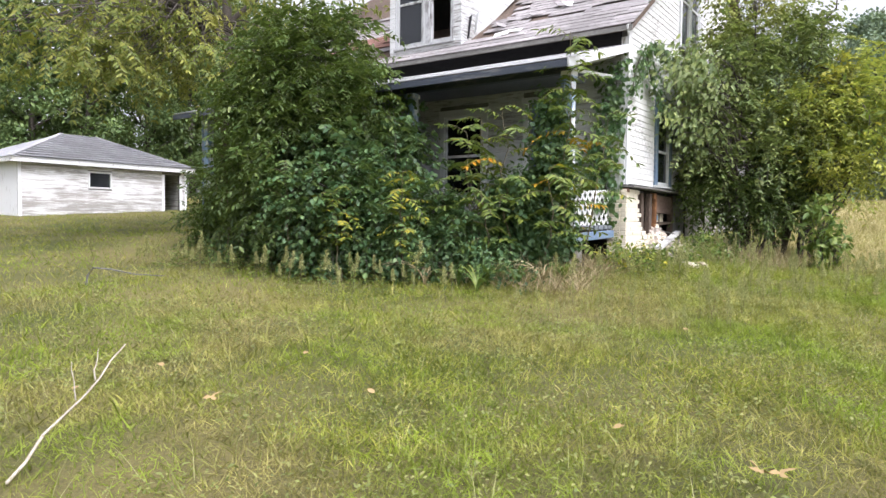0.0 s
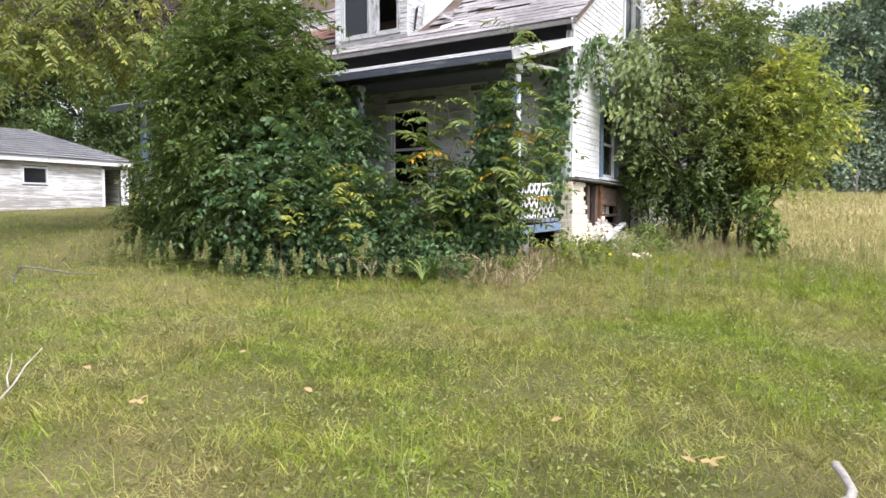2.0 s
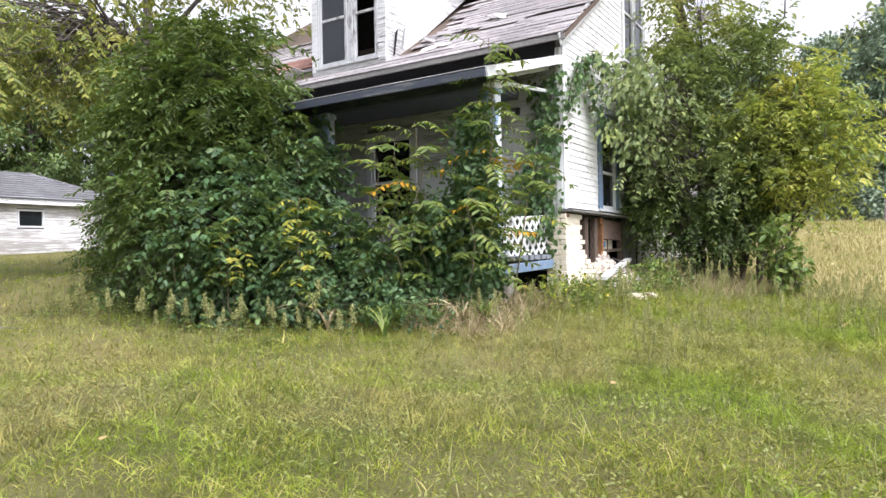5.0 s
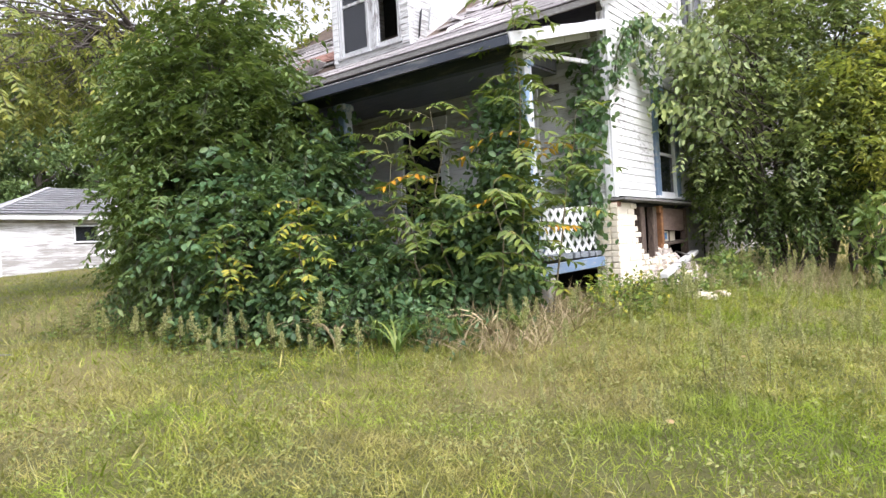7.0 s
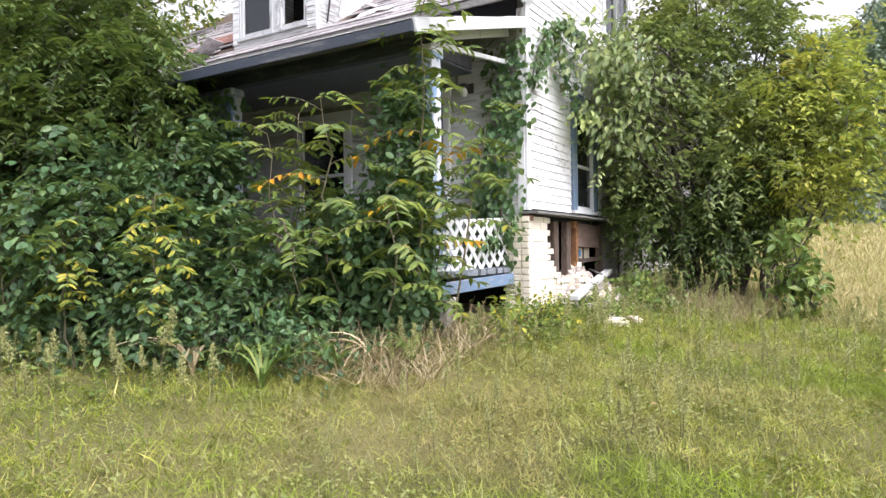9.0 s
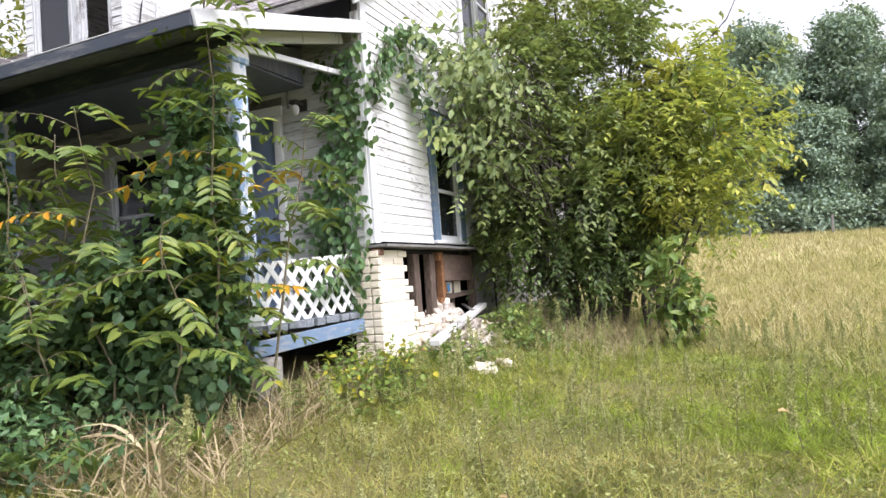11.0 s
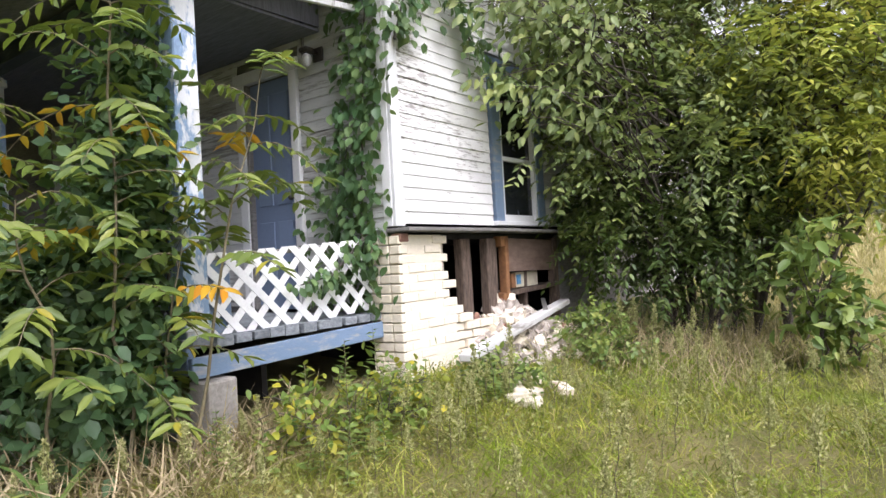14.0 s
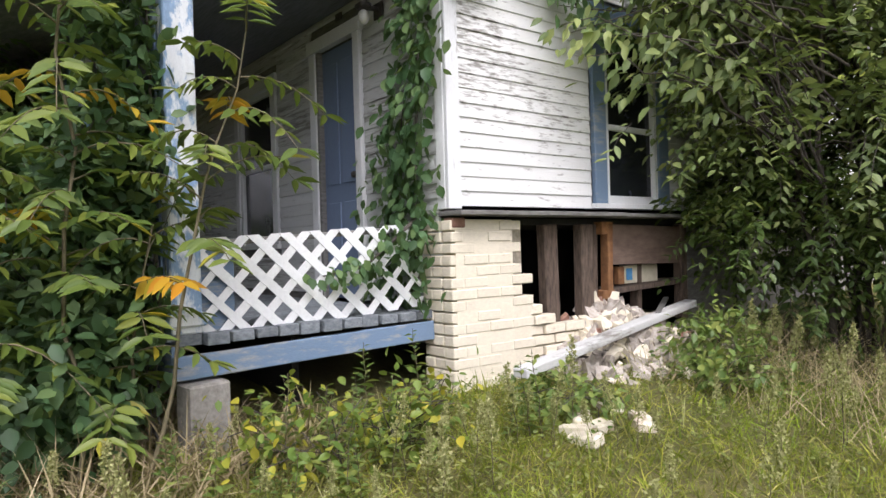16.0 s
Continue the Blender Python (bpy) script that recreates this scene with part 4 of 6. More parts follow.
def post(x, y, z0, z1):
    p = block("post", porch, (x - 0.08, y - 0.08, z0), (x + 0.08, y + 0.08, z1), M_POST, "square porch post, white paint flaking off blue", 0.008)
    for z in (z0 + 0.04, z1 - 0.09):
        block("post_collar", p, (x - 0.10, y - 0.10, z), (x + 0.10, y + 0.10, z + 0.07), M_POST, "", 0.008)
    block("post_casing", p, (x - 0.09, y - 0.098, z0 + 0.12), (x - 0.03, y - 0.082, z1 - 0.1), M_BLUE)
    return p


for px in (PX - 0.02, -6.8, -9.6, -12.3):
    post(px, PY + 0.06, 1.435, 3.60)
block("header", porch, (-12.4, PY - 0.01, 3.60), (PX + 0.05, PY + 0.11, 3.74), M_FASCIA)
block("corner_block", porch, (PX - 0.09, PY - 0.06, 3.55), (PX + 0.08, PY + 0.15, 3.62), M_TRIM)


def porch_z(y):
    return 3.62 + (y - 8.1) * 0.295


porch_roof = prism("porch_roof", porch, [(8.1, 3.57), (YF - 0.025, porch_z(YF) - 0.06), (YF - 0.025, porch_z(YF)), (8.1, 3.63)], 'x', -12.4, -3.70, M_GREY, "shed porch roof of bleached roll roofing")
for i in range(4):
    ya, yb = 8.08 + i * 0.60, 8.08 + (i + 1) * 0.60
    x = -12.42
    while x < -3.7:
        e = min(-3.66, x + rnd.uniform(1.2, 2.6))
        if -3.66 - e < 0.3:
            e = -3.66
        yy = (ya + min(yb, 10.39)) / 2
        piece("roof_sheet", box_mesh(round(e - x - 0.01, 2), min(yb, 10.39) - ya + 0.03, 0.012, M_PORCHROOF, 0.003), porch_roof, pose((x + e) / 2, yy, porch_z(yy) + 0.02 + rnd.uniform(0, 0.006), 16.4 - 0.6, rnd.uniform(-0.25, 0.25), 0))
        x = e
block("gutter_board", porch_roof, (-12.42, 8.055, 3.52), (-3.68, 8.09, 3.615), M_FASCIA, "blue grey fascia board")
beam("rake_trim", porch_roof, (-3.67, 8.08, 3.575), (-3.67, 10.38, 4.255), 0.03, 0.12, M_TRIM)
beam("hanging_trim", porch, (-3.90, 8.72, 3.625), (-3.90, 10.40, 3.825), 0.035, 0.05, M_TRIM, "loose white trim strip sloping across the porch end")
beam("end_rafter", porch, (-3.92, 8.86, 3.74), (-3.92, 10.39, 4.19), 0.04, 0.10, M_TRIM)
block("porch_ceiling", porch, (-12.4, PY + 0.12, 3.78), (-4.4, YF - 0.03, 3.80), M_CEIL, "faded blue-grey boarded porch ceiling", 0)
prism("porch_end_cover", porch, [(8.9, 3.80), (YF - 0.03, 4.2), (YF - 0.03, 3.82)], 'x', -4.42, -4.40, M_CEIL)


def lattice(nm, axis, at, lo, hi, z0, z1, tilt, label, dark=False):
    """Crossing diagonal strips in two layers, cut off at the panel's edges, each strip a mesh of its own."""
    pan = new(nm)
    under(pan, porch)
    tagged(pan, label)
    h, s, w = z1 - z0, 0.190, 0.052
    for layer, sg in ((0, 1), (1, -1)):
        c = lo - h
        while c < hi + h:
            pts = []
            for off in (-w * 0.707, w * 0.707):
                a0, a1 = (c + off, c + off + sg * h)
                pts.append((a0, a1))
            # clip each strip along its length
            t0, t1 = 0.0, 1.0
            mid0, mid1 = c, c + sg * h
            ts = sorted(((lo - mid0) / (mid1 - mid0), (hi - mid0) / (mid1 - mid0)))
            t0, t1 = max(0, ts[0]), min(1, ts[1])
            if t1 - t0 > 0.06:
                bm = bmesh.new()
                vs = []
                for dep in (0, 0.006):
                    for tt, k in ((t0, 0), (t0, 1), (t1, 1), (t1, 0)):
                        u = min(hi, max(lo, pts[k][0] + (pts[k][1] - pts[k][0]) * tt))
                        z = z0 + h * tt + tilt * (u - lo)
                        o = at + layer * 0.0065 + dep
                        vs.append(bm.verts.new((o, u, z) if axis == 'x' else (u, o, z)))
                for q in ((0, 1, 2, 3), (7, 6, 5, 4), (0, 4, 5, 1), (1, 5, 6, 2), (2, 6, 7, 3), (3, 7, 4, 0)):
                    bm.faces.new([vs[i] for i in q])
                bmesh.ops.recalc_face_normals(bm, faces=bm.faces[:])
                me = bpy.data.meshes.new("slat")
                bm.to_mesh(me)
                bm.free()
                me.materials.append(M_GREY if dark else M_LATTICE)
                piece("slat", me, pan)
            c += s
    return pan


lattice("lattice_panel", 'x', PX + 0.02, PY + 0.02, YF - 0.05, 1.38, 1.93, 0.055, "white diamond lattice panel closing the porch end")
block("rail_cap", porch, (PX - 0.035, PY + 0.13, 1.93), (PX + 0.012, YF - 0.02, 1.965), M_GREY, "", 0.004, (3.1, 0, 0))
block("lattice_back_post", porch, (PX - 0.05, PY + 0.14, 1.43), (PX - 0.005, PY + 0.34, 1.92), M_BLUE)
lattice("front_lattice", 'y', PY - 0.06, -6.6, PX - 0.06, 1.38, 1.93, 0.0, "grey weathered lattice along the porch front", True)
lattice("skirt_lattice", 'y', PY - 0.085, -5.4, PX + 0.02, 0.85, 1.36, 0.0, "loose lattice skirt below the porch", True)
support = block("concrete_block", None, (PX - 0.02, PY + 0.02, gz(PX, PY) - 0.05), (PX + 0.16, PY + 0.24, 1.185), M_CONCRETE, bevel=0.012, rot=(1, 2, 8))
tagged(support, "chipped concrete block propping up the porch corner", "block")

lamp = thing("porch_lamp", -4.45, YF - 0.05, 3.58, "small dark porch lamp with white glass on the wall", "lamp")
block("wall_plate", lamp, (-4.50, YF - 0.03, 3.54), (-4.38, YF - 0.012, 3.66), M_METAL, "", 0.01)
beam("arm", lamp, (-4.44, YF - 0.02, 3.61), (-4.44, YF - 0.15, 3.60), 0.03, 0.03, M_METAL)
bmq = bmesh.new()
bmesh.ops.create_uvsphere(bmq, u_segments=14, v_segments=10, radius=0.042, matrix=Matrix.Diagonal((1, 1, 1.3, 1)))
meq = bpy.data.meshes.new("glass")
bmq.to_mesh(meq)
bmq.free()
meq.materials.append(M_BULB)
piece("glass_shade", meq, lamp, pose(-4.44, YF - 0.15, 3.53))
block("cap", lamp, (-4.49, YF - 0.20, 3.585), (-4.39, YF - 0.10, 3.63), M_METAL, "", 0.02)
conduit = beam("conduit", house, (-4.62, YF - 0.02, 3.6), (-4.62, YF - 0.02, 4.1), 0.025, 0.025, M_GREY)

# ---- garage ----
garage = thing("garage", -31, 15.7, gz(-29, 15), "low white clapboard garage with a hipped grey roof", "garage")
GX, GY0, GY1, GB, GE = -28.9, 11.95, 19.4, 1.45, 3.80
GD = (18.25, 19.05, 3.55)
GW = (14.75, 15.65, 2.82, 3.42)
gwall = block("wall", garage, (GX - 0.12, GY0, GB), (GX, GW[0], GE), M_GREY, "", 0)
block("wall_panel", gwall, (GX - 0.12, GW[0], GB), (GX, GW[1], GW[2]), M_GREY, "", 0)
block("wall_panel", gwall, (GX - 0.12, GW[0], GW[3]), (GX, GW[1], GE), M_GREY, "", 0)
block("wall_panel", gwall, (GX - 0.12, GW[1], GB), (GX, GD[0], GE), M_GREY, "", 0)
block("wall_panel", gwall, (GX - 0.12, GD[0], GD[2]), (GX, GD[1], GE), M_GREY, "", 0)
block("wall_panel", gwall, (GX - 0.12, GD[1], GB), (GX, GY1, GE), M_GREY, "", 0)
clapboards(gwall, 'y', GY0 + 0.08, GY1 - 0.05, GB + 0.1, GE - 0.16, GX + 0.012, M_GARAGE, [(GW[0] - 0.07, GW[1] + 0.07, GW[2] - 0.07, GW[3] + 0.07), (GD[0] - 0.1, GD[1] + 0.1, 0, GD[2] + 0.1)], 0.125)
block("end_wall", garage, (GX - 5.4, GY0, GB), (GX - 0.12, GY0 + 0.1, GE), M_TRIM, "", 0)
block("end_wall", garage, (GX - 5.4, GY1 - 0.1, GB), (GX - 0.12, GY1, GE), M_GARAGE, "", 0)
block("back_wall", garage, (GX - 5.5, GY0, GB), (GX - 5.4, GY1, GE), M_GARAGE, "", 0)
# Floor coloured near black for the shade inside the garage.
block("inner_floor", garage, (GX - 5.4, GY0 + 0.1, GB), (GX - 0.12, GY1 - 0.1, GB + 0.08), M_DARK_SHADE, "", 0)
gwin = block("window", garage, (GX - 0.06, GW[0], GW[2]), (GX - 0.05, GW[1], GW[3]), M_GLASS, "small square window with dark glass", 0)
for a, b, c, d in ((GW[0] - 0.07, GW[0], GW[2] - 0.07, GW[3] + 0.07), (GW[1], GW[1] + 0.07, GW[2] - 0.07, GW[3] + 0.07), (GW[0], GW[1], GW[2] - 0.07, GW[2]), (GW[0], GW[1], GW[3], GW[3] + 0.07)):
    block("window_frame", gwin, (GX - 0.03, a, c), (GX + 0.05, b, d), M_TRIM)
block("door_trim", garage, (GX, GD[0] - 0.13, GB), (GX + 0.05, GD[0], GD[2]), M_TRIM)
block("door_trim", garage, (GX, GD[1], GB), (GX + 0.05, GD[1] + 0.13, GD[2]), M_TRIM)
block("corner_board", garage, (GX - 0.02, GY0 - 0.03, GB), (GX + 0.05, GY0 + 0.09, GE), M_TRIM)
block("corner_board", garage, (GX, GY1 - 0.09, GB), (GX + 0.05, GY1 + 0.02, GE), M_TRIM)
for a, b in (((GX + 0.30, GY0 - 0.38, 3.68), (GX + 0.34, GY1 + 0.38, 3.88)), ((GX - 5.8, GY0 - 0.40, 3.68), (GX + 0.30, GY0 - 0.36, 3.88)), ((GX - 5.8, GY1 + 0.36, 3.68), (GX + 0.30, GY1 + 0.40, 3.88)), ((GX - 5.84, GY0 - 0.38, 3.68), (GX - 5.8, GY1 + 0.38, 3.88))):
    block("fascia", garage, a, b, M_TRIM)
bmr = bmesh.new()
x0, x1, y0, y1 = GX - 5.86, GX + 0.38, GY0 - 0.44, GY1 + 0.44
cv = [bmr.verts.new(p) for p in ((x0, y0, 3.88), (x1, y0, 3.88), (x1, y1, 3.88), (x0, y1, 3.88), ((x0 + x1) / 2, y0 + 3.4, 5.30), ((x0 + x1) / 2, y1 - 3.4, 5.30))]
for q in ((0, 1, 4), (1, 2, 5, 4), (2, 3, 5), (3, 0, 4, 5), (3, 2, 1, 0)):
    bmr.faces.new([cv[i] for i in q])
mer = bpy.data.meshes.new("roof")
bmr.to_mesh(mer)
bmr.free()
mer.materials.append(M_GROOF)
groof = piece("roof", mer, garage, None, "hipped grey shingle roof")
for y_a, y_b in ((y0, y0 + 3.4), (y1, y1 - 3.4)):
    beam("hip_cap", groof, (x1, y_a, 3.90), ((x0 + x1) / 2, y_b, 5.32), 0.2, 0.03, M_GROOF)
for i in range(12):
    t = (i + 0.5) / 12
    xx, zz = x1 + (-(x1 - x0) / 2) * t, 3.885 + 1.42 * t
    beam("shingle_course", groof, (xx, y0 + 3.4 * t + 0.1, zz + 0.004), (xx, y1 - 3.4 * t - 0.1, zz + 0.004), 0.27, 0.012, M_GROOF)
garage.matrix_basis = Matrix.Translation((0, 0, 1.5)) @ Matrix.Scale(0.92, 4) @ Matrix.Translation((0, 0, -1.5)) @ garage.matrix_basis

# ---- plants round the house ----
FRONT = [(-11.2, 8.25, 1.6, 0.45, 0.35, 0.9), (-10.2, 8.05, 1.7, 0.65, 0.4, 1.0), (-9.0, 7.8, 1.95, 0.65, 0.55, 1.2)]
TALL = [(-8.05, 7.4, 2.5, 1.05, 0.85, 1.5), (-7.75, 7.5, 3.6, 0.85, 0.8, 1.2), (-8.5, 7.4, 3.7, 0.7, 0.65, 0.8), (-7.3, 7.7, 3.2, 0.6, 0.5, 0.7)]
LOW = [(-6.9, 7.15, 1.75, 0.85, 0.7, 0.9), (-6.6, 8.0, 2.4, 0.5, 0.4, 0.7), (-5.8, 7.5, 1.4, 0.7, 0.5, 0.65), (-5.0, 7.9, 1.2, 0.6, 0.4, 0.5)]
bough_plant("overgrown_bush", FRONT, L_SHRUB, "dense dark green bush along the porch", 1, (-9.2, 7.5), 9, 12, 0.36, 5, 0.105, 0.45, 0.2, 8)
bough_plant("tall_bush", TALL, L_SHRUB, "tall dark green bush with hanging compound leaves before the porch", 2, (-8.0, 7.6), 8.5, 12, 0.42, 6, 0.11, 0.40, 0.2, 10, 0.035, droop=0.55)
bough_plant("vine_covered_bush", LOW, L_VINE, "tangled vine-covered bush before the porch", 3, (-6.2, 7.6), 12, 12, 0.30, 4, 0.095, 0.68, 0.17, 9, droop=0.6)
shrub("undergrowth", [(-9.2 + 0.63 * i, 7.0 + 0.2 * (i * 7 % 3), gz(-9.6 + 0.62 * i, 6.8) + 0.18 + 0.07 * (i * 5 % 4), 0.5, 0.30, 0.25 + 0.09 * (i * 3 % 4)) for i in range(9)], L_VINE, "low leafy undergrowth at the foot of the bushes", 34, 45, 9, 0.075, 0.12, 9, gap=0.6, stem_r=0.008)
shrub("porch_corner_vine", [(-4.7, 8.35, 1.4, 0.5, 0.3, 0.6), (-4.25, 8.4, 1.5, 0.35, 0.25, 0.7), (-4.15, 8.55, 2.6, 0.25, 0.22, 0.7), (-4.05, 8.25, 1.2, 0.4, 0.3, 0.42), (-4.5, 8.1, 1.75, 0.4, 0.3, 0.45), (-4.0, 8.35, 2.0, 0.22, 0.2, 0.6)], L_VINE, "leafy vine climbing the porch corner", 4, 90, 10, 0.09, 0.09, 8, LEAF6, 0.5, 0.35, 0.72, 0.012)

SIDE = [(-2.5, 13.6, 2.75, 0.95, 0.95, 0.95), (-2.0, 14.2, 3.9, 1.1, 1.1, 1.3), (-2.9, 13.5, 4.3, 0.65, 0.9, 1.0), (-2.5, 13.9, 5.6, 0.6, 0.7, 1.3), (-3.05, 12.7, 3.9, 0.45, 0.7, 0.75), (-3.1, 13.0, 2.8, 0.4, 0.5, 0.7), (-1.6, 14.4, 4.9, 0.4, 0.5, 0.6)]
bough_plant("side_tree", SIDE, L_TREE, "many-stemmed young tree leaning over the side wall", 6, (-2.35, 13.8), 4.6, 11, 0.40, 5, 0.10, 0.48, 0.22, 10, 0.03, 0.45, 0.5, "tree", 0.55)
bough_plant("yellow_green_side_tree", [(-1.4, 13.9, 3.1, 0.7, 0.8, 1.1), (-0.75, 14.0, 3.3, 0.75, 0.7, 0.9), (-1.0, 14.1, 4.0, 0.5, 0.6, 0.6), (-0.9, 13.8, 2.5, 0.5, 0.6, 0.4), (-0.35, 14.0, 2.9, 0.35, 0.4, 0.4)], L_SIDE_YELLOW, "young tree with yellow-green leaves at the edge of the field", 61, (-1.7, 13.9), 4.2, 10, 0.42, 6, 0.10, 0.45, 0.2, 9, 0.025, 0.4, 0.35, "tree", 0.6)
bough_plant("side_bush", [(-2.7, 13.45, 1.95, 0.75, 0.65, 0.5), (-1.9, 13.8, 1.95, 0.7, 0.7, 0.55), (-3.15, 13.3, 2.0, 0.4, 0.5, 0.55), (-2.3, 14.2, 2.4, 0.9, 0.8, 0.9)], L_SHRUB, "dense dark bush at the foot of the side tree", 35, (-2.4, 13.8), 7, 11, 0.30, 5, 0.085, 0.5, 0.18, 7, 0.014, 0.4, 0.4, "bush", 0.3)


def pinnate(P, D, length, rng, pairs=7, size=0.11, droop=0.5):
    """A feather-shaped leaf: a drooping stalk with pairs of pointed leaflets. Returns leaflets and the stalk's line."""
    t = np.linspace(0.12, 1, pairs)
    D = unit(np.asarray(D, float))
    line = P + np.outer(np.linspace(0, 1, 6) * length, D)
    line[:, 2] -= droop * length * np.linspace(0, 1, 6) ** 2
    stalk = np.concatenate([line, np.linspace(0.005, 0.0018, 6)[:, None]], 1)
    at = P + np.outer(t * length, D)
    at[:, 2] -= droop * length * t ** 2
    side = unit(np.cross(D, [0, 0, 1.0]))
    Ps, Ds = [], []
    for sg in (1, -1):
        Ps.append(at)
        Ds.append(unit(sg * side * 1.0 + D * 0.45 + np.array([0, 0, -0.62]) + rng.normal(0, 0.16, (pairs, 3))))
    Ps, Ds = np.concatenate(Ps + [at[-1:]]), np.concatenate(Ds + [D[None] + np.array([[0, 0, -0.6]])])
    N = np.array([0, 0, 0.8]) + D * 0.7 + rng.normal(0, 0.3, (len(Ps), 3))
    L = size * rng.uniform(0.8, 1.15, len(Ps))
    return leaf_arrays(Ps, Ds, N, L, L * 0.34, LEAF6), stalk


def sapling(x, y, top, seed, mat, fronds=26, length=0.5, lean=(0, 0), first=0.3, size=0.135, name="sapling"):
    """A slender stem with feather-shaped leaves that spring out and droop."""
    rng = np.random.default_rng(seed)
    g = gz(x, y)
    root = thing(name, x, y, g, "slender sapling with feathery yellow-green compound leaves", "sapling", "saplings by the porch")
    stem = bent((x, y, g - 0.03), (x + lean[0], y + lean[1], top), 0.012, 0.004, 9, 0.03, rng)
    lines = [stem]
    for i in range(fronds):
        t = first + (1 - first) * (i + rng.random()) / fronds
        k = t * 8
        j = min(7, int(k))
        p = stem[j, :3] + (stem[j + 1, :3] - stem[j, :3]) * (k - j)
        a = i * 2.4 + rng.normal(0, 0.3)
        d = np.array([math.cos(a), math.sin(a), rng.uniform(0.1, 1.1)])
        end = p + unit(d) * length
        if end[1] > 10.2 and end[0] < -3.7:
            continue
        leaf, stalk = pinnate(p, d, length * rng.uniform(0.65, 1.15), rng, int(rng.integers(6, 9)), size, rng.uniform(0.35, 0.85))
        turned = mat is L_SUMAC and rng.random() < 0.06
        frond = piece("frond", mesh_np("frond", *tubes([stalk], 4), M_STEM, True), root)
        for q in range(len(leaf[0]) // 6):
            piece("leaflet", mesh_np("leaflet", leaf[0][q * 6:q * 6 + 6], leaf[1][:4], L_SUMAC_ORANGE if turned else mat), frond)
    sv, sf = tubes(lines, 6)
    piece("stem", mesh_np("stem", sv, sf, M_STEM, True), root)
    return root


sapling(-3.75, 8.25, 4.0, 11, L_SUMAC, 30, 0.55, (0.05, -0.05))
sapling(-5.45, 6.85, 2.15, 20, L_SUMAC_YELLOW, 20, 0.36, (0.1, -0.1), 0.3, 0.10)
sapling(-5.0, 8.05, 2.95, 41, L_SUMAC, 13, 0.55, (0.1, -0.1), 0.55)
sapling(-4.4, 7.9, 3.05, 12, L_SUMAC, 14, 0.6, (-0.1, -0.1))
sapling(-4.95, 7.75, 2.7, 13, L_SUMAC, 13, 0.6, (0.05, -0.2))
sapling(-3.85, 8.0, 2.2, 14, L_SUMAC, 12, 0.55, (0.1, -0.2), 0.35)
sapling(-4.5, 7.6, 1.9, 15, L_SUMAC, 10, 0.5, (-0.1, -0.15), 0.35)
sapling(-3.62, 8.5, 2.95, 19, L_SUMAC, 14, 0.5, (0.15, 0.5), 0.5)
sapling(-3.85, 8.45, 2.0, 33, L_SUMAC, 12, 0.45, (0.15, 0.15), 0.3)
sapling(-7.2, 6.5, 2.3, 16, L_SUMAC_DARK, 14, 0.5, (0, -0.1), 0.3, 0.11)
sapling(-6.3, 6.6, 1.9, 17, L_SUMAC_YELLOW, 14, 0.36, (0, -0.1), 0.4, 0.10)
sapling(-9.0, 6.9, 3.5, 18, L_SUMAC_DARK, 16, 0.6, (-0.3, -0.1), 0.3, 0.14)


def wall_vine(name, line, width, count, seed, label, normal, size=0.10):
    """Leaves lying like scales on a wall along a crooked stem."""
    rng = np.random.default_rng(seed)
    line = np.asarray(line, float)
    root = thing(name, *line[0], label, "vine")
    seg = rng.random(count) * (len(line) - 1)
    i = seg.astype(int)
    base = line[i] + (line[i + 1] - line[i]) * (seg - i)[:, None]
    normal = np.asarray(normal, float)
    side = unit(np.cross(normal, [0, 0, 1.0]))
    P = base + np.outer(rng.normal(0, width, count), side) + np.outer(rng.uniform(0.01, 0.14, count), normal) + rng.normal(0, 0.04, (count, 3)) * np.array([0, 0, 1])
    D = unit(np.array([0, 0, -1.0]) + rng.normal(0, 0.45, (count, 3)) + normal * 0.25)
    N = unit(normal + np.array([0, 0, 0.35]) + rng.normal(0, 0.3, (count, 3)))
    L = size * rng.uniform(0.6, 1.2, count)
    v, f = leaf_arrays(P, D, N, L, L * 0.78, LEAF6)
    piece("leaves", mesh_np("leaves", v, f, L_VINE), root)
    sv, sf = tubes([np.concatenate([line + normal * 0.02, np.linspace(0.014, 0.005, len(line))[:, None]], 1)])
    piece("stem", mesh_np("stem", sv, sf, M_BARK, True), root)
    return root


wall_vine("wall_vine", [(-4.0, 10.39, 1.5), (-4.02, 10.39, 2.1), (-3.95, 10.39, 2.9), (-3.9, 10.39, 3.5), (-3.8, 10.36, 4.1)], 0.15, 620, 21, "thick green vine climbing the house corner", (0, -1, 0))
wall_vine("wall_vine", [(-4.45, 10.39, 1.5), (-4.35, 10.39, 2.0), (-4.2, 10.39, 2.5), (-4.1, 10.39, 2.9)], 0.17, 230, 22, "green vine beside the door", (0, -1, 0))
wall_vine("wall_vine", [(-3.66, 10.45, 3.55), (-3.66, 10.6, 3.95), (-3.65, 10.9, 4.3), (-3.64, 11.4, 4.5), (-3.6, 12.0, 4.4), (-3.5, 12.6, 4.2)], 0.12, 420, 23, "vine arching over the clapboard side wall", (1, 0, 0))
wall_vine("wall_vine", [(-3.66, 11.1, 4.35), (-3.64, 11.35, 3.9), (-3.6, 11.6, 3.6), (-3.5, 11.9, 3.3)], 0.16, 200, 26, "vine hanging on the clapboard side wall", (1, 0, 0))
wall_vine("rail_vine", [(-3.92, 10.3, 2.05), (-3.92, 10.1, 1.9), (-3.92, 9.9, 1.75), (-3.92, 9.6, 1.7)], 0.12, 120, 24, "sparse vine twined through the lattice", (1, 0, 0), 0.075)
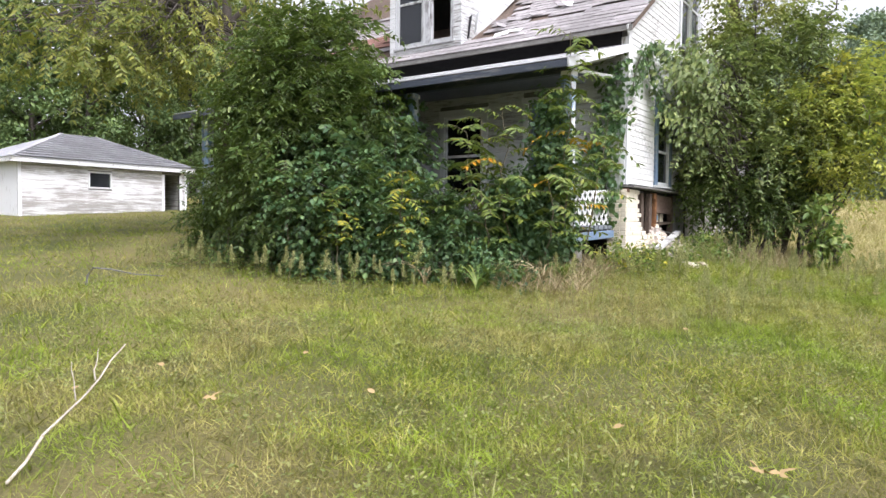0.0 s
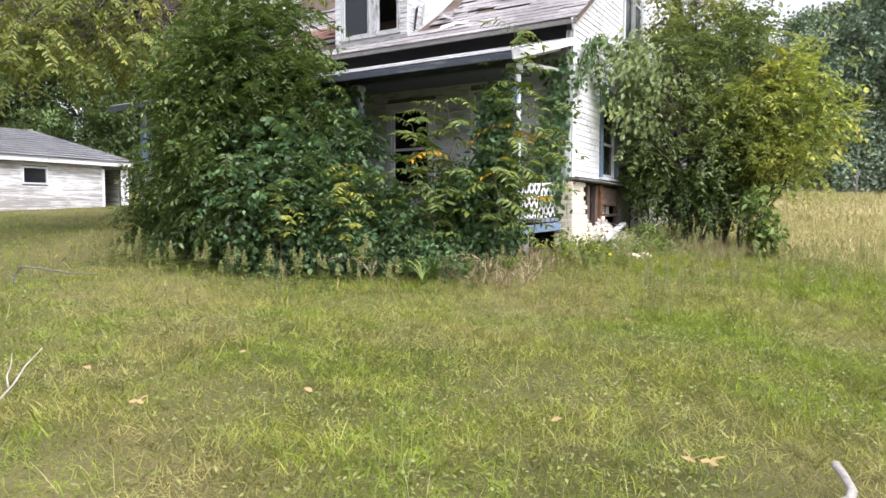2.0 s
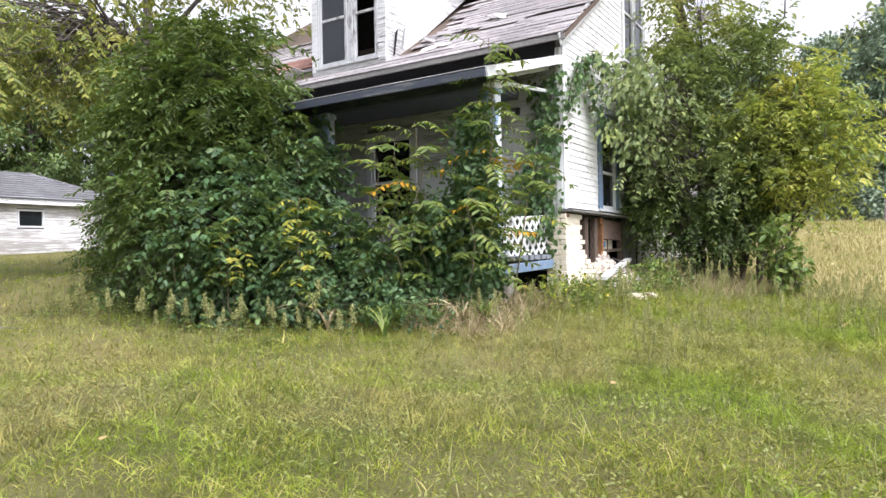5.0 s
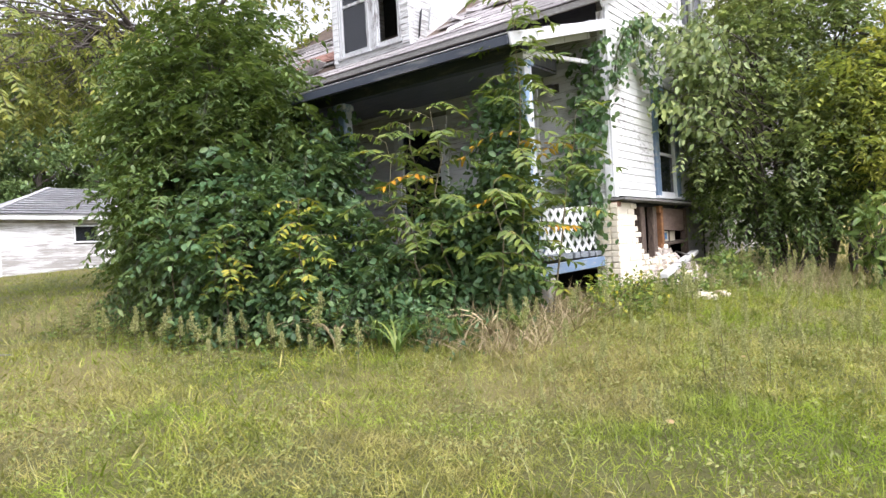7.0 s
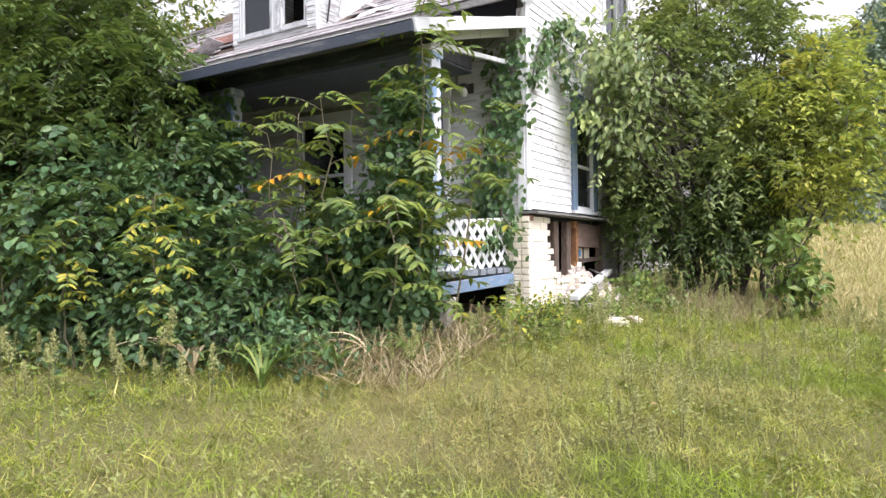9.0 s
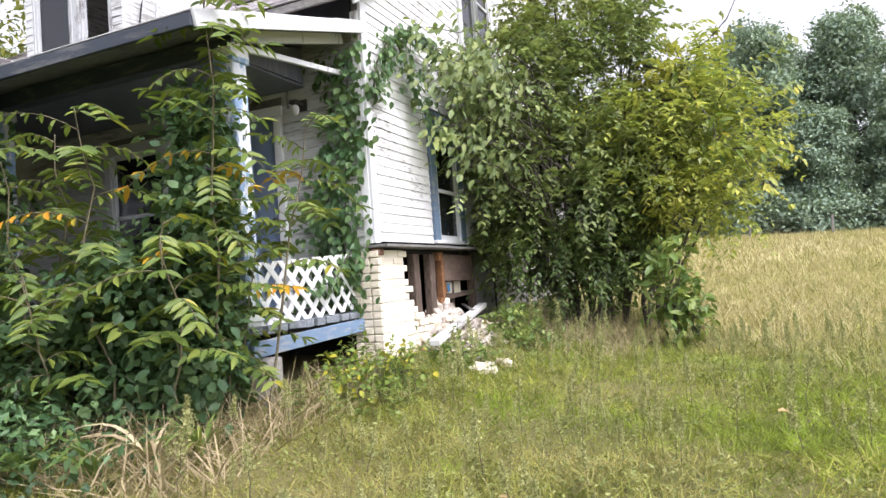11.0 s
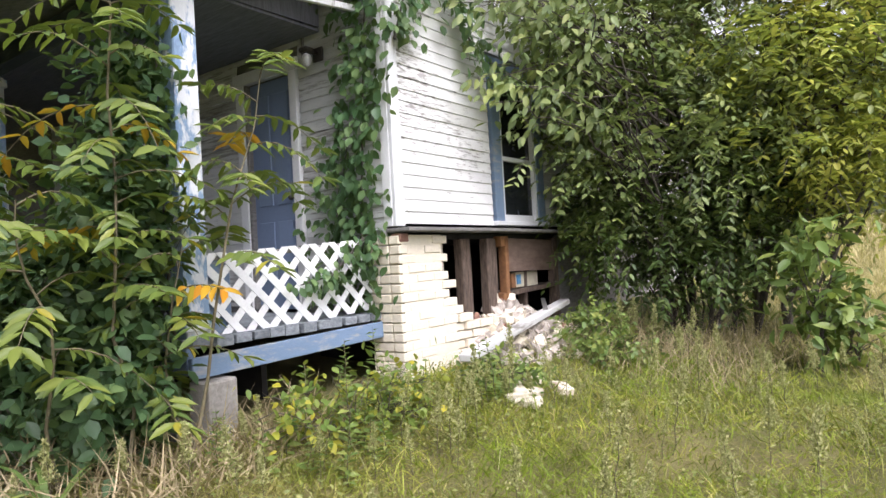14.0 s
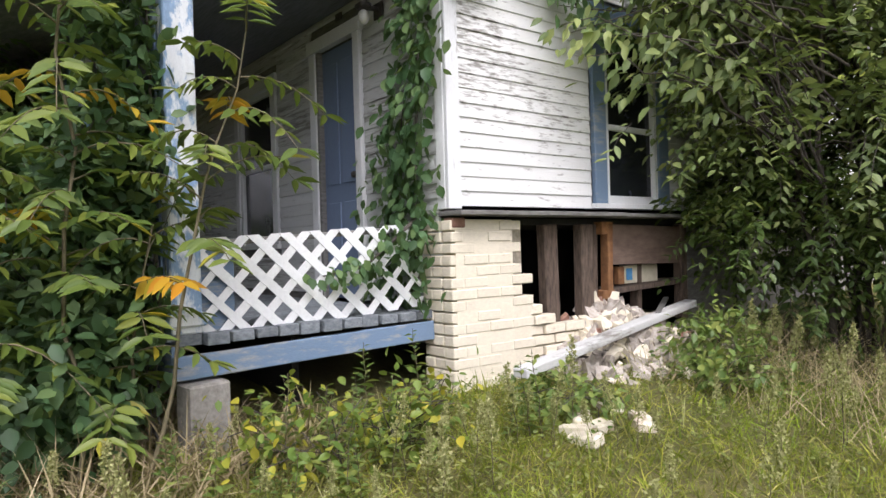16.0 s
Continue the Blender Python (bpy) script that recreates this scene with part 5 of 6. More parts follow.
wall_vine("post_vine", [(-3.99, 8.72, 1.4), (-4.02, 8.7, 2.1), (-3.99, 8.7, 2.8), (-4.05, 8.7, 3.4)], 0.10, 230, 25, "vine climbing the porch post", (0.3, -0.95, 0), 0.085)
wall_vine("post_vine", [(-6.8, 8.72, 1.4), (-6.8, 8.7, 2.2), (-6.78, 8.7, 2.9), (-6.8, 8.7, 3.5)], 0.13, 260, 27, "vine climbing the porch post", (0.3, -0.95, 0), 0.1)

# hanging branches before the side window
rng = np.random.default_rng(31)
limb = thing("overhanging_branch", -3.0, 13.0, gz(-3, 13), "leafy branches drooping over the side window", "branch")
lines, parts = [], []
for i in range(48):
    s = np.array([-2.6 + rng.normal(0, 0.15), 13.2, rng.uniform(2.2, 4.2)])
    e = np.array([-3.28 + rng.normal(0, 0.16), 11.0 + 1.6 * rng.random(), rng.uniform(3.0, 4.5)])
    b = bent(s, e, 0.012, 0.003, 9, 0.04, rng, 0.12)
    piece("twig", mesh_np("twig", *tubes([b]), M_BARK, True), limb)
    at = b[4:, :3].repeat(6, 0) + rng.normal(0, 0.09, (30, 3))
    D = unit(np.array([-0.2, -0.5, -0.8]) + rng.normal(0, 0.4, (30, 3)))
    N = unit(np.array([0.5, -0.4, 0.7]) + rng.normal(0, 0.35, (30, 3)))
    L = rng.uniform(0.09, 0.15, 30)
    parts.append(leaf_arrays(at, D, N, L, L * 0.5, LEAF6))
lines.append(bent((-2.6, 13.4, gz(-2.6, 13.4)), (-2.6, 13.2, 4.2), 0.03, 0.015, 7, 0.03, rng))
v, f = joined(parts)
piece("leaves", mesh_np("leaves", v, f, L_TREE), limb)
sv, sf = tubes(lines)
piece("stem", mesh_np("stem", sv, sf, M_BARK, True), limb)

# long shoots of the side tree against the field
for k, (e, c) in enumerate((((0.35, 13.6, 4.3), 40), ((0.25, 13.4, 2.9), 40), ((0.1, 13.8, 5.2), 36), ((0.3, 13.2, 3.6), 40), ((-0.6, 13.8, 7.0), 40), ((-0.1, 13.0, 2.5), 40))):
    b = bent((-1.5, 14.0, 2.6 + 0.4 * k), e, 0.02, 0.003, 9, 0.04, rng, 0.06)
    at = b[3:, :3].repeat(8, 0) + rng.normal(0, 0.09, (48, 3))
    D = unit(np.array([0.5, -0.3, -0.6]) + rng.normal(0, 0.4, (48, 3)))
    N = unit(np.array([0.3, -0.5, 0.8]) + rng.normal(0, 0.35, (48, 3)))
    L = rng.uniform(0.10, 0.16, 48)
    v, f = leaf_arrays(at, D, N, L, L * 0.5, LEAF6)
    shoot = thing("leafy_shoot", -1.5, 14, 2.6 + 0.4 * k, "long leafy shoot reaching out over the field", "branch", "shoots of the side tree")
    piece("leaves", mesh_np("leaves", v, f, L_YELLOW if k in (1, 3, 5) else L_TREE), shoot)
    sv, sf = tubes([b, bent((-1.9, 14.0, gz(-1.9, 14)), (-1.5, 14.0, 2.6 + 0.4 * k), 0.025, 0.02, 5, 0.03, rng)])
    piece("stem", mesh_np("stem", sv, sf, M_BARK, True), shoot)


# ---- trees ----
def tree(name, height, spread, seed, mat, label, leaf=0.5, clumps=260, per=9, low=0.15, group="", slim=0.6):
    """A tree at the origin: tapered trunk, limbs, and a crown of leaf bunches with an uneven outline."""
    rng = np.random.default_rng(seed)
    root = thing(name, 0, 0, 0, label, "tree", group)
    trunk = bent((0, 0, -0.2), (rng.normal(0, 0.4), rng.normal(0, 0.4), height * 0.86), 0.017 * height, 0.04, 9, 0.02, rng)
    tv, tf = tubes([trunk], 8)
    piece("trunk", mesh_np("trunk", tv, tf, M_BARK, True), root)
    masses = []
    for i in range(16):
        t = low + (0.98 - low) * (i + 0.5) / 16
        a = i * 2.4 + rng.normal(0, 0.4)
        r = spread * (0.35 + 0.65 * math.sin(math.pi * min(1, 0.25 + t * 0.8))) * rng.uniform(0.55, 1.0)
        tip = np.array([math.cos(a) * r, math.sin(a) * r, height * (t + 0.03)])
        s = trunk[min(8, int(t * 8)), :3]
        lv, lf = tubes([bent(s, tip, 0.006 * height, 0.015, 6, 0.05, rng, 0.05)])
        piece("limb", mesh_np("limb", lv, lf, M_BARK, True), root)
        masses.append((*(tip * np.array([0.8, 0.8, 1])), spread * rng.uniform(0.35, 0.55), spread * rng.uniform(0.35, 0.55), height * rng.uniform(0.07, 0.12)))
    Ps, Os = [], []
    for b in masses:
        k = int(clumps / 16)
        o = unit(rng.normal(0, 1, (k, 3)))
        Ps.append(np.array(b[:3]) + o * np.array(b[3:]) * (0.5 + 0.55 * rng.random((k, 1))))
        Os.append(o)
    v, f = sprays(np.concatenate(Ps), np.concatenate(Os), per, leaf * 0.9, leaf, rng, LEAF4, 0.3, slim)
    piece("crown", mesh_np("crown", v, f, mat), root)
    return root


def plant(src, first, x, y, turn, s=1.0):
    m = pose(x, y, gz(x, y), 0, 0, turn) @ Matrix.Diagonal((s, s, s, 1))
    if first:
        src.matrix_basis = m
        return src
    ob = copy_thing(src, m)
    return ob


# woods behind the garage and beyond the field
kinds = [tree("woodland_tree", h, w, 40 + i, mt, lab, 0.42, 900, 11, lo, "trees of the woods") for i, (h, w, mt, lab, lo) in enumerate((
    (17, 4.6, L_FOREST, "tall leafy tree at the edge of the woods", 0.08), (14, 4.2, L_FOREST, "broad leafy tree at the edge of the woods", 0.06), (19, 4.8, L_FOREST, "tall leafy tree in the woods", 0.1)))]
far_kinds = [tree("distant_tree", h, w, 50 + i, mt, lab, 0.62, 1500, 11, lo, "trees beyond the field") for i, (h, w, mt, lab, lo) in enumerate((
    (23, 5.6, L_WOODS_HAZE, "tall green tree beyond the field, haze in its leaf colour", 0.05), (19, 5.2, L_WOODS_HAZE, "broad green tree beyond the field, haze in its leaf colour", 0.04), (26, 6.0, L_WOODS_HAZE, "tall green tree behind the field, haze in its leaf colour", 0.08)))]
used = set()
r2 = random.Random(9)


def along(kset, k, x, y, s):
    src = kset[k]
    plant(src, src.name not in used, x, y, r2.uniform(0, 360), s)
    used.add(src.name)


for i in range(15):
    a = math.radians(88 - i * 3.6)
    for d, s in ((46, 0.78), (55, 0.88)):
        dd = d + r2.uniform(-3, 3)
        along(kinds, r2.randrange(3), -math.sin(a) * dd, math.cos(a) * dd, s * r2.uniform(0.85, 1.15))
for i in range(21):
    a = math.radians(34 - i * 3.1)
    for d, s in ((68, 0.72), (76, 0.84), (86, 0.94)):
        dd = d + r2.uniform(-3, 3)
        b = a + math.radians(r2.uniform(-1.2, 1.2))
        along(far_kinds, r2.randrange(3), -math.sin(b) * dd, math.cos(b) * dd, s * r2.uniform(0.88, 1.12) * (0.88 + 0.012 * i))

# brush along the foot of the woods
rng = np.random.default_rng(61)
for nm, a0, a1, dist, mt, n in (("woods_brush", 34, 92, 42, L_FOREST, 46), ("field_brush", -34, 36, 63, L_WOODS_HAZE, 52)):
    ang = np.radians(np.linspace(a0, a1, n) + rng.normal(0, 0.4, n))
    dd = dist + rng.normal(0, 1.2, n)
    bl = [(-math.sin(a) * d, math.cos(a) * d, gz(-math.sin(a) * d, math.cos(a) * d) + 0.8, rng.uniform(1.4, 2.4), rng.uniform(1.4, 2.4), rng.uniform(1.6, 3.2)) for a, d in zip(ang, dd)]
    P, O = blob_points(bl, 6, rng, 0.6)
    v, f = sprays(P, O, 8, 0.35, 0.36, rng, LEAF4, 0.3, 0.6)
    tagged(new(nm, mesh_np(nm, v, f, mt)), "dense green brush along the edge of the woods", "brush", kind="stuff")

# yellow-green tree whose branches hang into view over the garage
locust = tree("yellow_green_tree", 12.5, 4.6, 71, L_LOCUST, "yellow-green tree with feathery leaves over the yard", 0.20, 1100, 12, 0.36, "", 0.42)
locust.matrix_basis = pose(-14.6, 11.0, gz(-14.6, 11.0), 0, 0, 40)
rng = np.random.default_rng(72)
parts, lines = [], []
for i in range(170):
    a = rng.uniform(0.0, 1.0)
    p = np.array([-13.8 + rng.normal(0, 1.2), 7.8 + rng.normal(0, 1.5), 4.6 + 1.6 * a])
    d = np.array([rng.normal(0, 1), rng.normal(0, 1), -0.25])
    for j in range(3):
        leaf, stalk = pinnate(p + rng.normal(0, 0.15, 3), d + rng.normal(0, 0.5, 3), 0.6, rng, 8, 0.15, 0.5)
        parts.append(leaf)
        lines.append(stalk)
    lines.append(bent((-14.6, 10.6, 6.5), p, 0.03, 0.006, 7, 0.05, rng, 0.06))
v, f = joined(parts)
piece("hanging_leaves", mesh_np("hanging_leaves", v, f, L_LOCUST), locust)
sv, sf = tubes(lines, 4)
tagged(piece("hanging_twig_mass", mesh_np("hanging_twig_mass", sv, sf, M_BARK, True), locust), kind="stuff")

# fence far across the field
fence = thing("fence", 0, 56, gz(0, 56), "old wire fence on wooden posts across the field", "fence")
prev = None
for i in range(9):
    x, y = -14 + i * 5.0, 58 - i * 0.6
    h = 1.5 if i % 3 == 0 else 1.0
    block("fence_post", fence, (x - 0.07, y - 0.07, gz(x, y) - 0.1), (x + 0.07, y + 0.07, gz(x, y) + h + 0.4), M_FENCE, "", 0.02, (r2.uniform(-4, 4), r2.uniform(-4, 4), 0))
    if prev:
        beam("wire", fence, (*prev, gz(*prev) + 1.25), (x, y, gz(x, y) + 1.25), 0.02, 0.02, M_METAL, "", 0)
    prev = (x, y)


# ---- grass and weeds ----
def clear(x, y):
    inside = (x > -12.6) & (x < -3.75) & (y > 8.95) & (y < 21) | (x > -32) & (x < -26.6) & (y > 11.0) & (y < 17.85)
    inside |= (x > -3.8) & (x < -3.25) & (y > 11.1) & (y < 12.9)
    return ~inside


def scatter(n, x0, x1, y0, y1, rng):
    x, y = rng.uniform(x0, x1, n), rng.uniform(y0, y1, n)
    k = clear(x, y)
    return x[k], y[k]


def path_dist(x, y):
    t = np.clip(y / 7.74, 0, 1)
    return np.hypot(x + 0.36 * t + 0.2, y - 7.74 * t)


def blades(name, x, y, h, w, mat, label, rng, lean=0.5, cat="grass"):
    P = np.stack([x, y, ground_z(x, y) - 0.01], -1)
    a = rng.uniform(0, 2 * np.pi, len(x))
    D = np.stack([np.cos(a) * lean * rng.random(len(x)), np.sin(a) * lean * rng.random(len(x)), np.ones(len(x))], -1)
    b = a + rng.normal(0, 0.6, len(x))
    N = np.stack([-np.cos(b), -np.sin(b), np.full(len(x), 0.2)], -1)
    v, f = leaf_arrays(P, D, -N, h, w, BLADE)
    return tagged(new(name, mesh_np(name, v, f, mat)), label, cat, kind="stuff")


def tall_factor(x, y):
    """Longer grass towards the field and the house than on the mown yard."""
    return 0.75 + 0.6 * smooth(-1.0, 1.6, x - 0.15 * (y - 6)) * smooth(4, 9, y) + 0.12 * smooth(5.6, 8.0, y) * (x > -13)


rng = np.random.default_rng(81)
x, y = scatter(640000, -9.0, 5.0, -0.6, 12.5, rng)
d = path_dist(x, y)
tuft = 0.5 + 0.5 * np.sin(2.1 * x + 1.7 * np.sin(1.3 * y)) * np.sin(2.6 * y + 1.1 * np.sin(1.9 * x))
k = (rng.random(len(x)) < np.clip(1.25 - d / 7.0, 0.25, 1)) & (rng.random(len(x)) < 0.55 + 0.45 * tuft)
x, y, tuft = x[k], y[k], tuft[k]
h = np.minimum(0.19, rng.gamma(4, 0.026, len(x))) * tall_factor(x, y) * (0.7 + 0.6 * tuft)
blades("yard_grass", x, y, h, rng.uniform(0.0035, 0.0068, len(x)), L_GRASS, "shaggy yellow-green lawn grass with dry patches", rng, 2.3)
x, y = scatter(260000, -30, 16, -1, 34, rng)
d = path_dist(x, y)
k = (d > 3.0) & (rng.random(len(x)) < np.clip(1.3 - d / 30, 0.3, 1))
x, y = x[k], y[k]
h = rng.gamma(5, 0.028, len(x)) * tall_factor(x, y)
blades("meadow_grass", x, y, h, rng.uniform(0.006, 0.014, len(x)), L_GRASS, "rough meadow grass round the house", rng, 2.0)
x, y = scatter(150000, -3.0, 16, 9.5, 26, rng)
k = (y > 12.6) & (x > -2.2) | (x > -0.2 + 0.35 * (12.6 - y))
x, y = x[k], y[k]
blades("near_field_grass", x, y, rng.gamma(5, 0.038, len(x)), rng.uniform(0.004, 0.009, len(x)), L_FIELD, "long tawny grass at the side of the house", rng, 1.5)
x, y = scatter(190000, -40, 45, 22, 66, rng)
k = (x > -2 - 0.3 * (y - 12)) | (x < -14)
x, y = x[k], y[k]
blades("field_grass", x, y, rng.gamma(5, 0.06, len(x)), rng.uniform(0.012, 0.03, len(x)), L_FIELD, "dry tawny grass of the open field", rng, 1.2)
# thin seed stalks and small broad leaves in the yard
x, y = scatter(6000, -9, 4.5, 0.5, 12, rng)
blades("seed_stalks", x, y, rng.uniform(0.12, 0.26, len(x)), rng.uniform(0.002, 0.0045, len(x)), L_SEED, "thin pale seed stalks in the lawn", rng, 0.9)
x, y = scatter(66000, -9, 5, 0.2, 12, rng)
k = np.sin(1.9 * x + 2.2 * np.sin(1.1 * y)) * np.sin(2.3 * y + 1.4 * np.sin(1.7 * x)) > 0.05
x, y = x[k], y[k]
P = np.stack([x, y, ground_z(x, y) + rng.uniform(0.02, 0.13, len(x)) * tall_factor(x, y)], -1)
v, f = leaf_arrays(P, rng.normal(0, 1, (len(x), 3)) * np.array([1, 1, 0.4]), np.array([0, 0, 1.0]) + rng.normal(0, 0.4, (len(x), 3)), rng.uniform(0.018, 0.045, len(x)), rng.uniform(0.012, 0.022, len(x)), LEAF4)
tagged(new("lawn_weeds", mesh_np("lawn_weeds", v, f, L_PALE)), "small broad-leaved weeds among the lawn grass", "weeds", kind="stuff")

# straw and strap leaves at the foot of the porch
x, y = scatter(5200, -7.2, -3.2, 7.2, 9.4, rng)
blades("dead_straw", x, y, rng.uniform(0.15, 0.5, len(x)), rng.uniform(0.006, 0.013, len(x)), L_STRAW, "tangled dead straw along the porch", rng, 1.8)
x, y = scatter(1500, -3.5, -1.5, 11.6, 13.6, rng)
blades("dead_straw", x, y, rng.uniform(0.2, 0.5, len(x)), rng.uniform(0.003, 0.006, len(x)), L_STRAW, "dry straw under the side tree", rng, 1.6)


def weed(x, y, h, seed, mat, leaf, seedy, group, label, name="weed"):
    """An upright weed: one stalk with narrow leaves, and a pale plume on top if it has gone to seed."""
    rng = np.random.default_rng(seed)
    root = thing(name, 0, 0, 0, label, "weed", group)
    stem = bent((0, 0, -0.03), (rng.normal(0, 0.05), rng.normal(0, 0.05), h), 0.005, 0.002, 7, 0.03, rng)
    n = int(26 * h / 0.6)
    t = np.linspace(0.1, 0.95, n)
    P = np.stack([np.interp(t * h, stem[:, 2], stem[:, c]) for c in (0, 1, 2)], -1)
    a = np.arange(n) * 2.4
    D = np.stack([np.cos(a), np.sin(a), rng.uniform(-0.1, 0.7, n)], -1)
    L = leaf * (1.15 - 0.7 * t) * rng.uniform(0.8, 1.2, n)
    v, f = leaf_arrays(P, D, np.array([0, 0, 1.0]) + rng.normal(0, 0.2, (n, 3)), L, L * (0.2 if seedy else 0.45), LEAF4)
    piece("leaves", mesh_np("leaves", v, f, mat), root)
    sv, sf = tubes([stem], 4)
    piece("stalk", mesh_np("stalk", sv, sf, M_STEM, True), root)
    if seedy:
        m = 260
        t = rng.uniform(0.55, 1.03, m)
        r = 0.075 * h / 0.6 * (1.1 - t) * 2.0
        a = rng.uniform(0, 6.28, m)
        P = np.stack([np.cos(a) * r * rng.random(m) + np.interp(t * h, stem[:, 2], stem[:, 0]), np.sin(a) * r * rng.random(m) + np.interp(t * h, stem[:, 2], stem[:, 1]), t * h], -1)
        v, f = leaf_arrays(P, rng.normal(0, 1, (m, 3)) + np.array([0, 0, 0.8]), rng.normal(0, 1, (m, 3)), rng.uniform(0.016, 0.038, m), 0.015, LEAF4)
        piece("plume", mesh_np("plume", v, f, L_SEED), root, None, "pale seed plume")
    return root


W1 = [weed(0, 0, h, 90 + i, L_PALE, 0.08, True, "seeding weeds in the grass", "pale green weed gone to seed in the grass") for i, h in enumerate((0.42, 0.55, 0.68))]
W2 = [weed(0, 0, h, 95 + i, L_WEED, 0.13, False, "leafy weeds by the house", "bright leafy weed at the foot of the house") for i, h in enumerate((0.28, 0.42, 0.6))]
first = {o.name: True for o in W1 + W2}
r3 = random.Random(12)


def put_weed(kset, x, y, s):
    o = r3.choice(kset)
    f = first[o.name]
    first[o.name] = False
    plant(o, f, x, y, r3.uniform(0, 360), s)


for o in W1:
    put_weed([o], -1.9 + 0.5 * r3.random(), 8.6 + r3.random(), 0.7)
for o in W2:
    put_weed([o], -3.3, 9.0 + r3.random(), 0.8)
for i in range(270):
    y = r3.uniform(5.6, 13.0)
    x = r3.uniform(-3.3, 1.8) + (-0.5 if y < 9 else 0)
    if math.hypot(x + 0.3, y - 6.0) < 1.1 or (abs(x + 0.36) < 0.7 and y < 8.6) or (x < -3.0 and y > 10.2):
        continue
    put_weed(W1, x, y, r3.uniform(0.6, 1.05) * (0.7 if y < 7 else 1))
for i in range(44):
    x = r3.uniform(-11.5, -4.2)
    put_weed(W1, x, 6.2 + r3.uniform(-0.35, 0.5), r3.uniform(0.7, 1.3))
for i in range(60):
    x = r3.uniform(-3.75, -2.3)
    y = r3.uniform(8.5, 10.3) if i < 34 else r3.uniform(11.6, 13.4)
    if i < 34:
        x = r3.uniform(-3.75, -2.7)
    else:
        x = r3.uniform(-3.1, -2.2)
    put_weed(W2, x, y, r3.uniform(0.5, 1.0))
for i in range(60):
    put_weed(W2, r3.uniform(-10, -4.2), 6.3 + r3.uniform(-0.3, 0.8), r3.uniform(0.6, 1.2))


def strap_plant(x, y, seed, n=14, length=0.58):
    """A clump of arching strap leaves."""
    rng = np.random.default_rng(seed)
    root = thing("strap_leaf_clump", x, y, gz(x, y), "clump of arching strap leaves, some dried", "plant", "strap leaves by the porch")
    V, Fc, base = [], [], 0
    for i in range(n):
        a, L, w = rng.uniform(0, 6.28), length * rng.uniform(0.6, 1.2), rng.uniform(0.010, 0.018)
        t = np.linspace(0, 1, 8)
        out = L * (0.25 * t + 0.55 * t ** 2)
        up = L * (1.15 * t - 0.75 * t ** 2.2)
        c = np.stack([x + math.cos(a) * out, y + math.sin(a) * out, gz(x, y) + up], -1)
        s = np.array([-math.sin(a), math.cos(a), 0]) * w
        ww = (1 - t ** 3)[:, None]
        v = np.concatenate([c + s * ww, c - s * ww + np.array([0, 0, 0.004])])
        j = np.arange(7)
        V.append(v)
        Fc.append(np.stack([j, j + 1, j + 9, j + 8], -1) + base)
        base += 16
    piece("leaves", mesh_np("leaves", np.concatenate(V), np.concatenate(Fc), L_WEED if seed % 3 else L_STRAW), root)
    return root


for i, (sx, sy) in enumerate(((-4.35, 7.25), (-4.0, 7.4), (-3.75, 7.6), (-4.7, 7.1), (-3.55, 7.8), (-5.1, 6.9), (-4.3, 6.9))):
    strap_plant(sx, sy, 100 + i)

# yellow-green seedlings before the beam, a big-leaved plant under the side tree
shrub("seedling_bush", [(-3.25, 9.15, 1.0, 0.35, 0.4, 0.2), (-3.1, 9.6, 0.95, 0.25, 0.35, 0.2), (-3.35, 9.9, 0.95, 0.25, 0.3, 0.2)], L_YELLOW, "low seedlings with yellow-green leaves by the porch", 7, 42, 6, 0.066, 0.08, 6, LEAF6, 0.4, 0.3, 0.62, 0.006)
shrub("rubble_bush", [(-2.95, 12.3, 1.05, 0.3, 0.5, 0.28), (-2.6, 11.9, 0.95, 0.3, 0.3, 0.2), (-3.0, 10.7, 0.95, 0.35, 0.35, 0.16)], L_WEED, "low green weeds growing over the rubble", 8, 70, 8, 0.07, 0.06, 6, LEAF6, 0.4, 0.25, 0.6, 0.006)
shrub("big_leaved_plant", [(-1.15, 12.7, 1.45, 0.3, 0.3, 0.6), (-0.95, 12.8, 1.1, 0.25, 0.25, 0.35)], L_WEED, "tall plant with broad green leaves beside the side tree", 9, 32, 6, 0.15, 0.08, 4, LEAF6, 0.3, 0.3, 0.45, 0.012, "plant")

# dry stick, bent branch and fallen leaves in the grass
r4 = np.random.default_rng(14)
stick = thing("dry_stalk", -3.7, 1.6, gz(-3.7, 1.6), "pale dry stalk leaning in the grass", "stick")
sv, sf = tubes([bent((-3.25, 1.27, gz(-3.25, 1.27) + 0.02), (-3.52, 1.98, 0.80), 0.009, 0.004, 8, 0.015, r4), bent((-3.44, 1.77, 0.65), (-3.62, 1.88, 0.78), 0.005, 0.002, 5, 0.05, r4), bent((-3.40, 1.65, 0.58), (-3.58, 1.72, 0.74), 0.004, 0.002, 5, 0.05, r4)])
piece("stalk", mesh_np("stalk", sv, sf, M_STICK, True), stick)
branch = thing("bent_branch", -8.7, 4.4, gz(-8.7, 4.4), "thin grey branch bent over in the grass", "stick")
gq = gz(-8.7, 4.4)
sv, sf = tubes([np.array([(-8.75, 4.40, gq - 0.02, 0.014), (-8.75, 4.42, gq + 0.14, 0.014), (-8.70, 4.47, gq + 0.24, 0.013), (-8.55, 4.62, gq + 0.22, 0.011), (-8.35, 4.85, gq + 0.15, 0.008), (-8.15, 5.15, gq + 0.12, 0.005)])])
piece("wood", mesh_np("wood", sv, sf, M_GREY, True), branch)
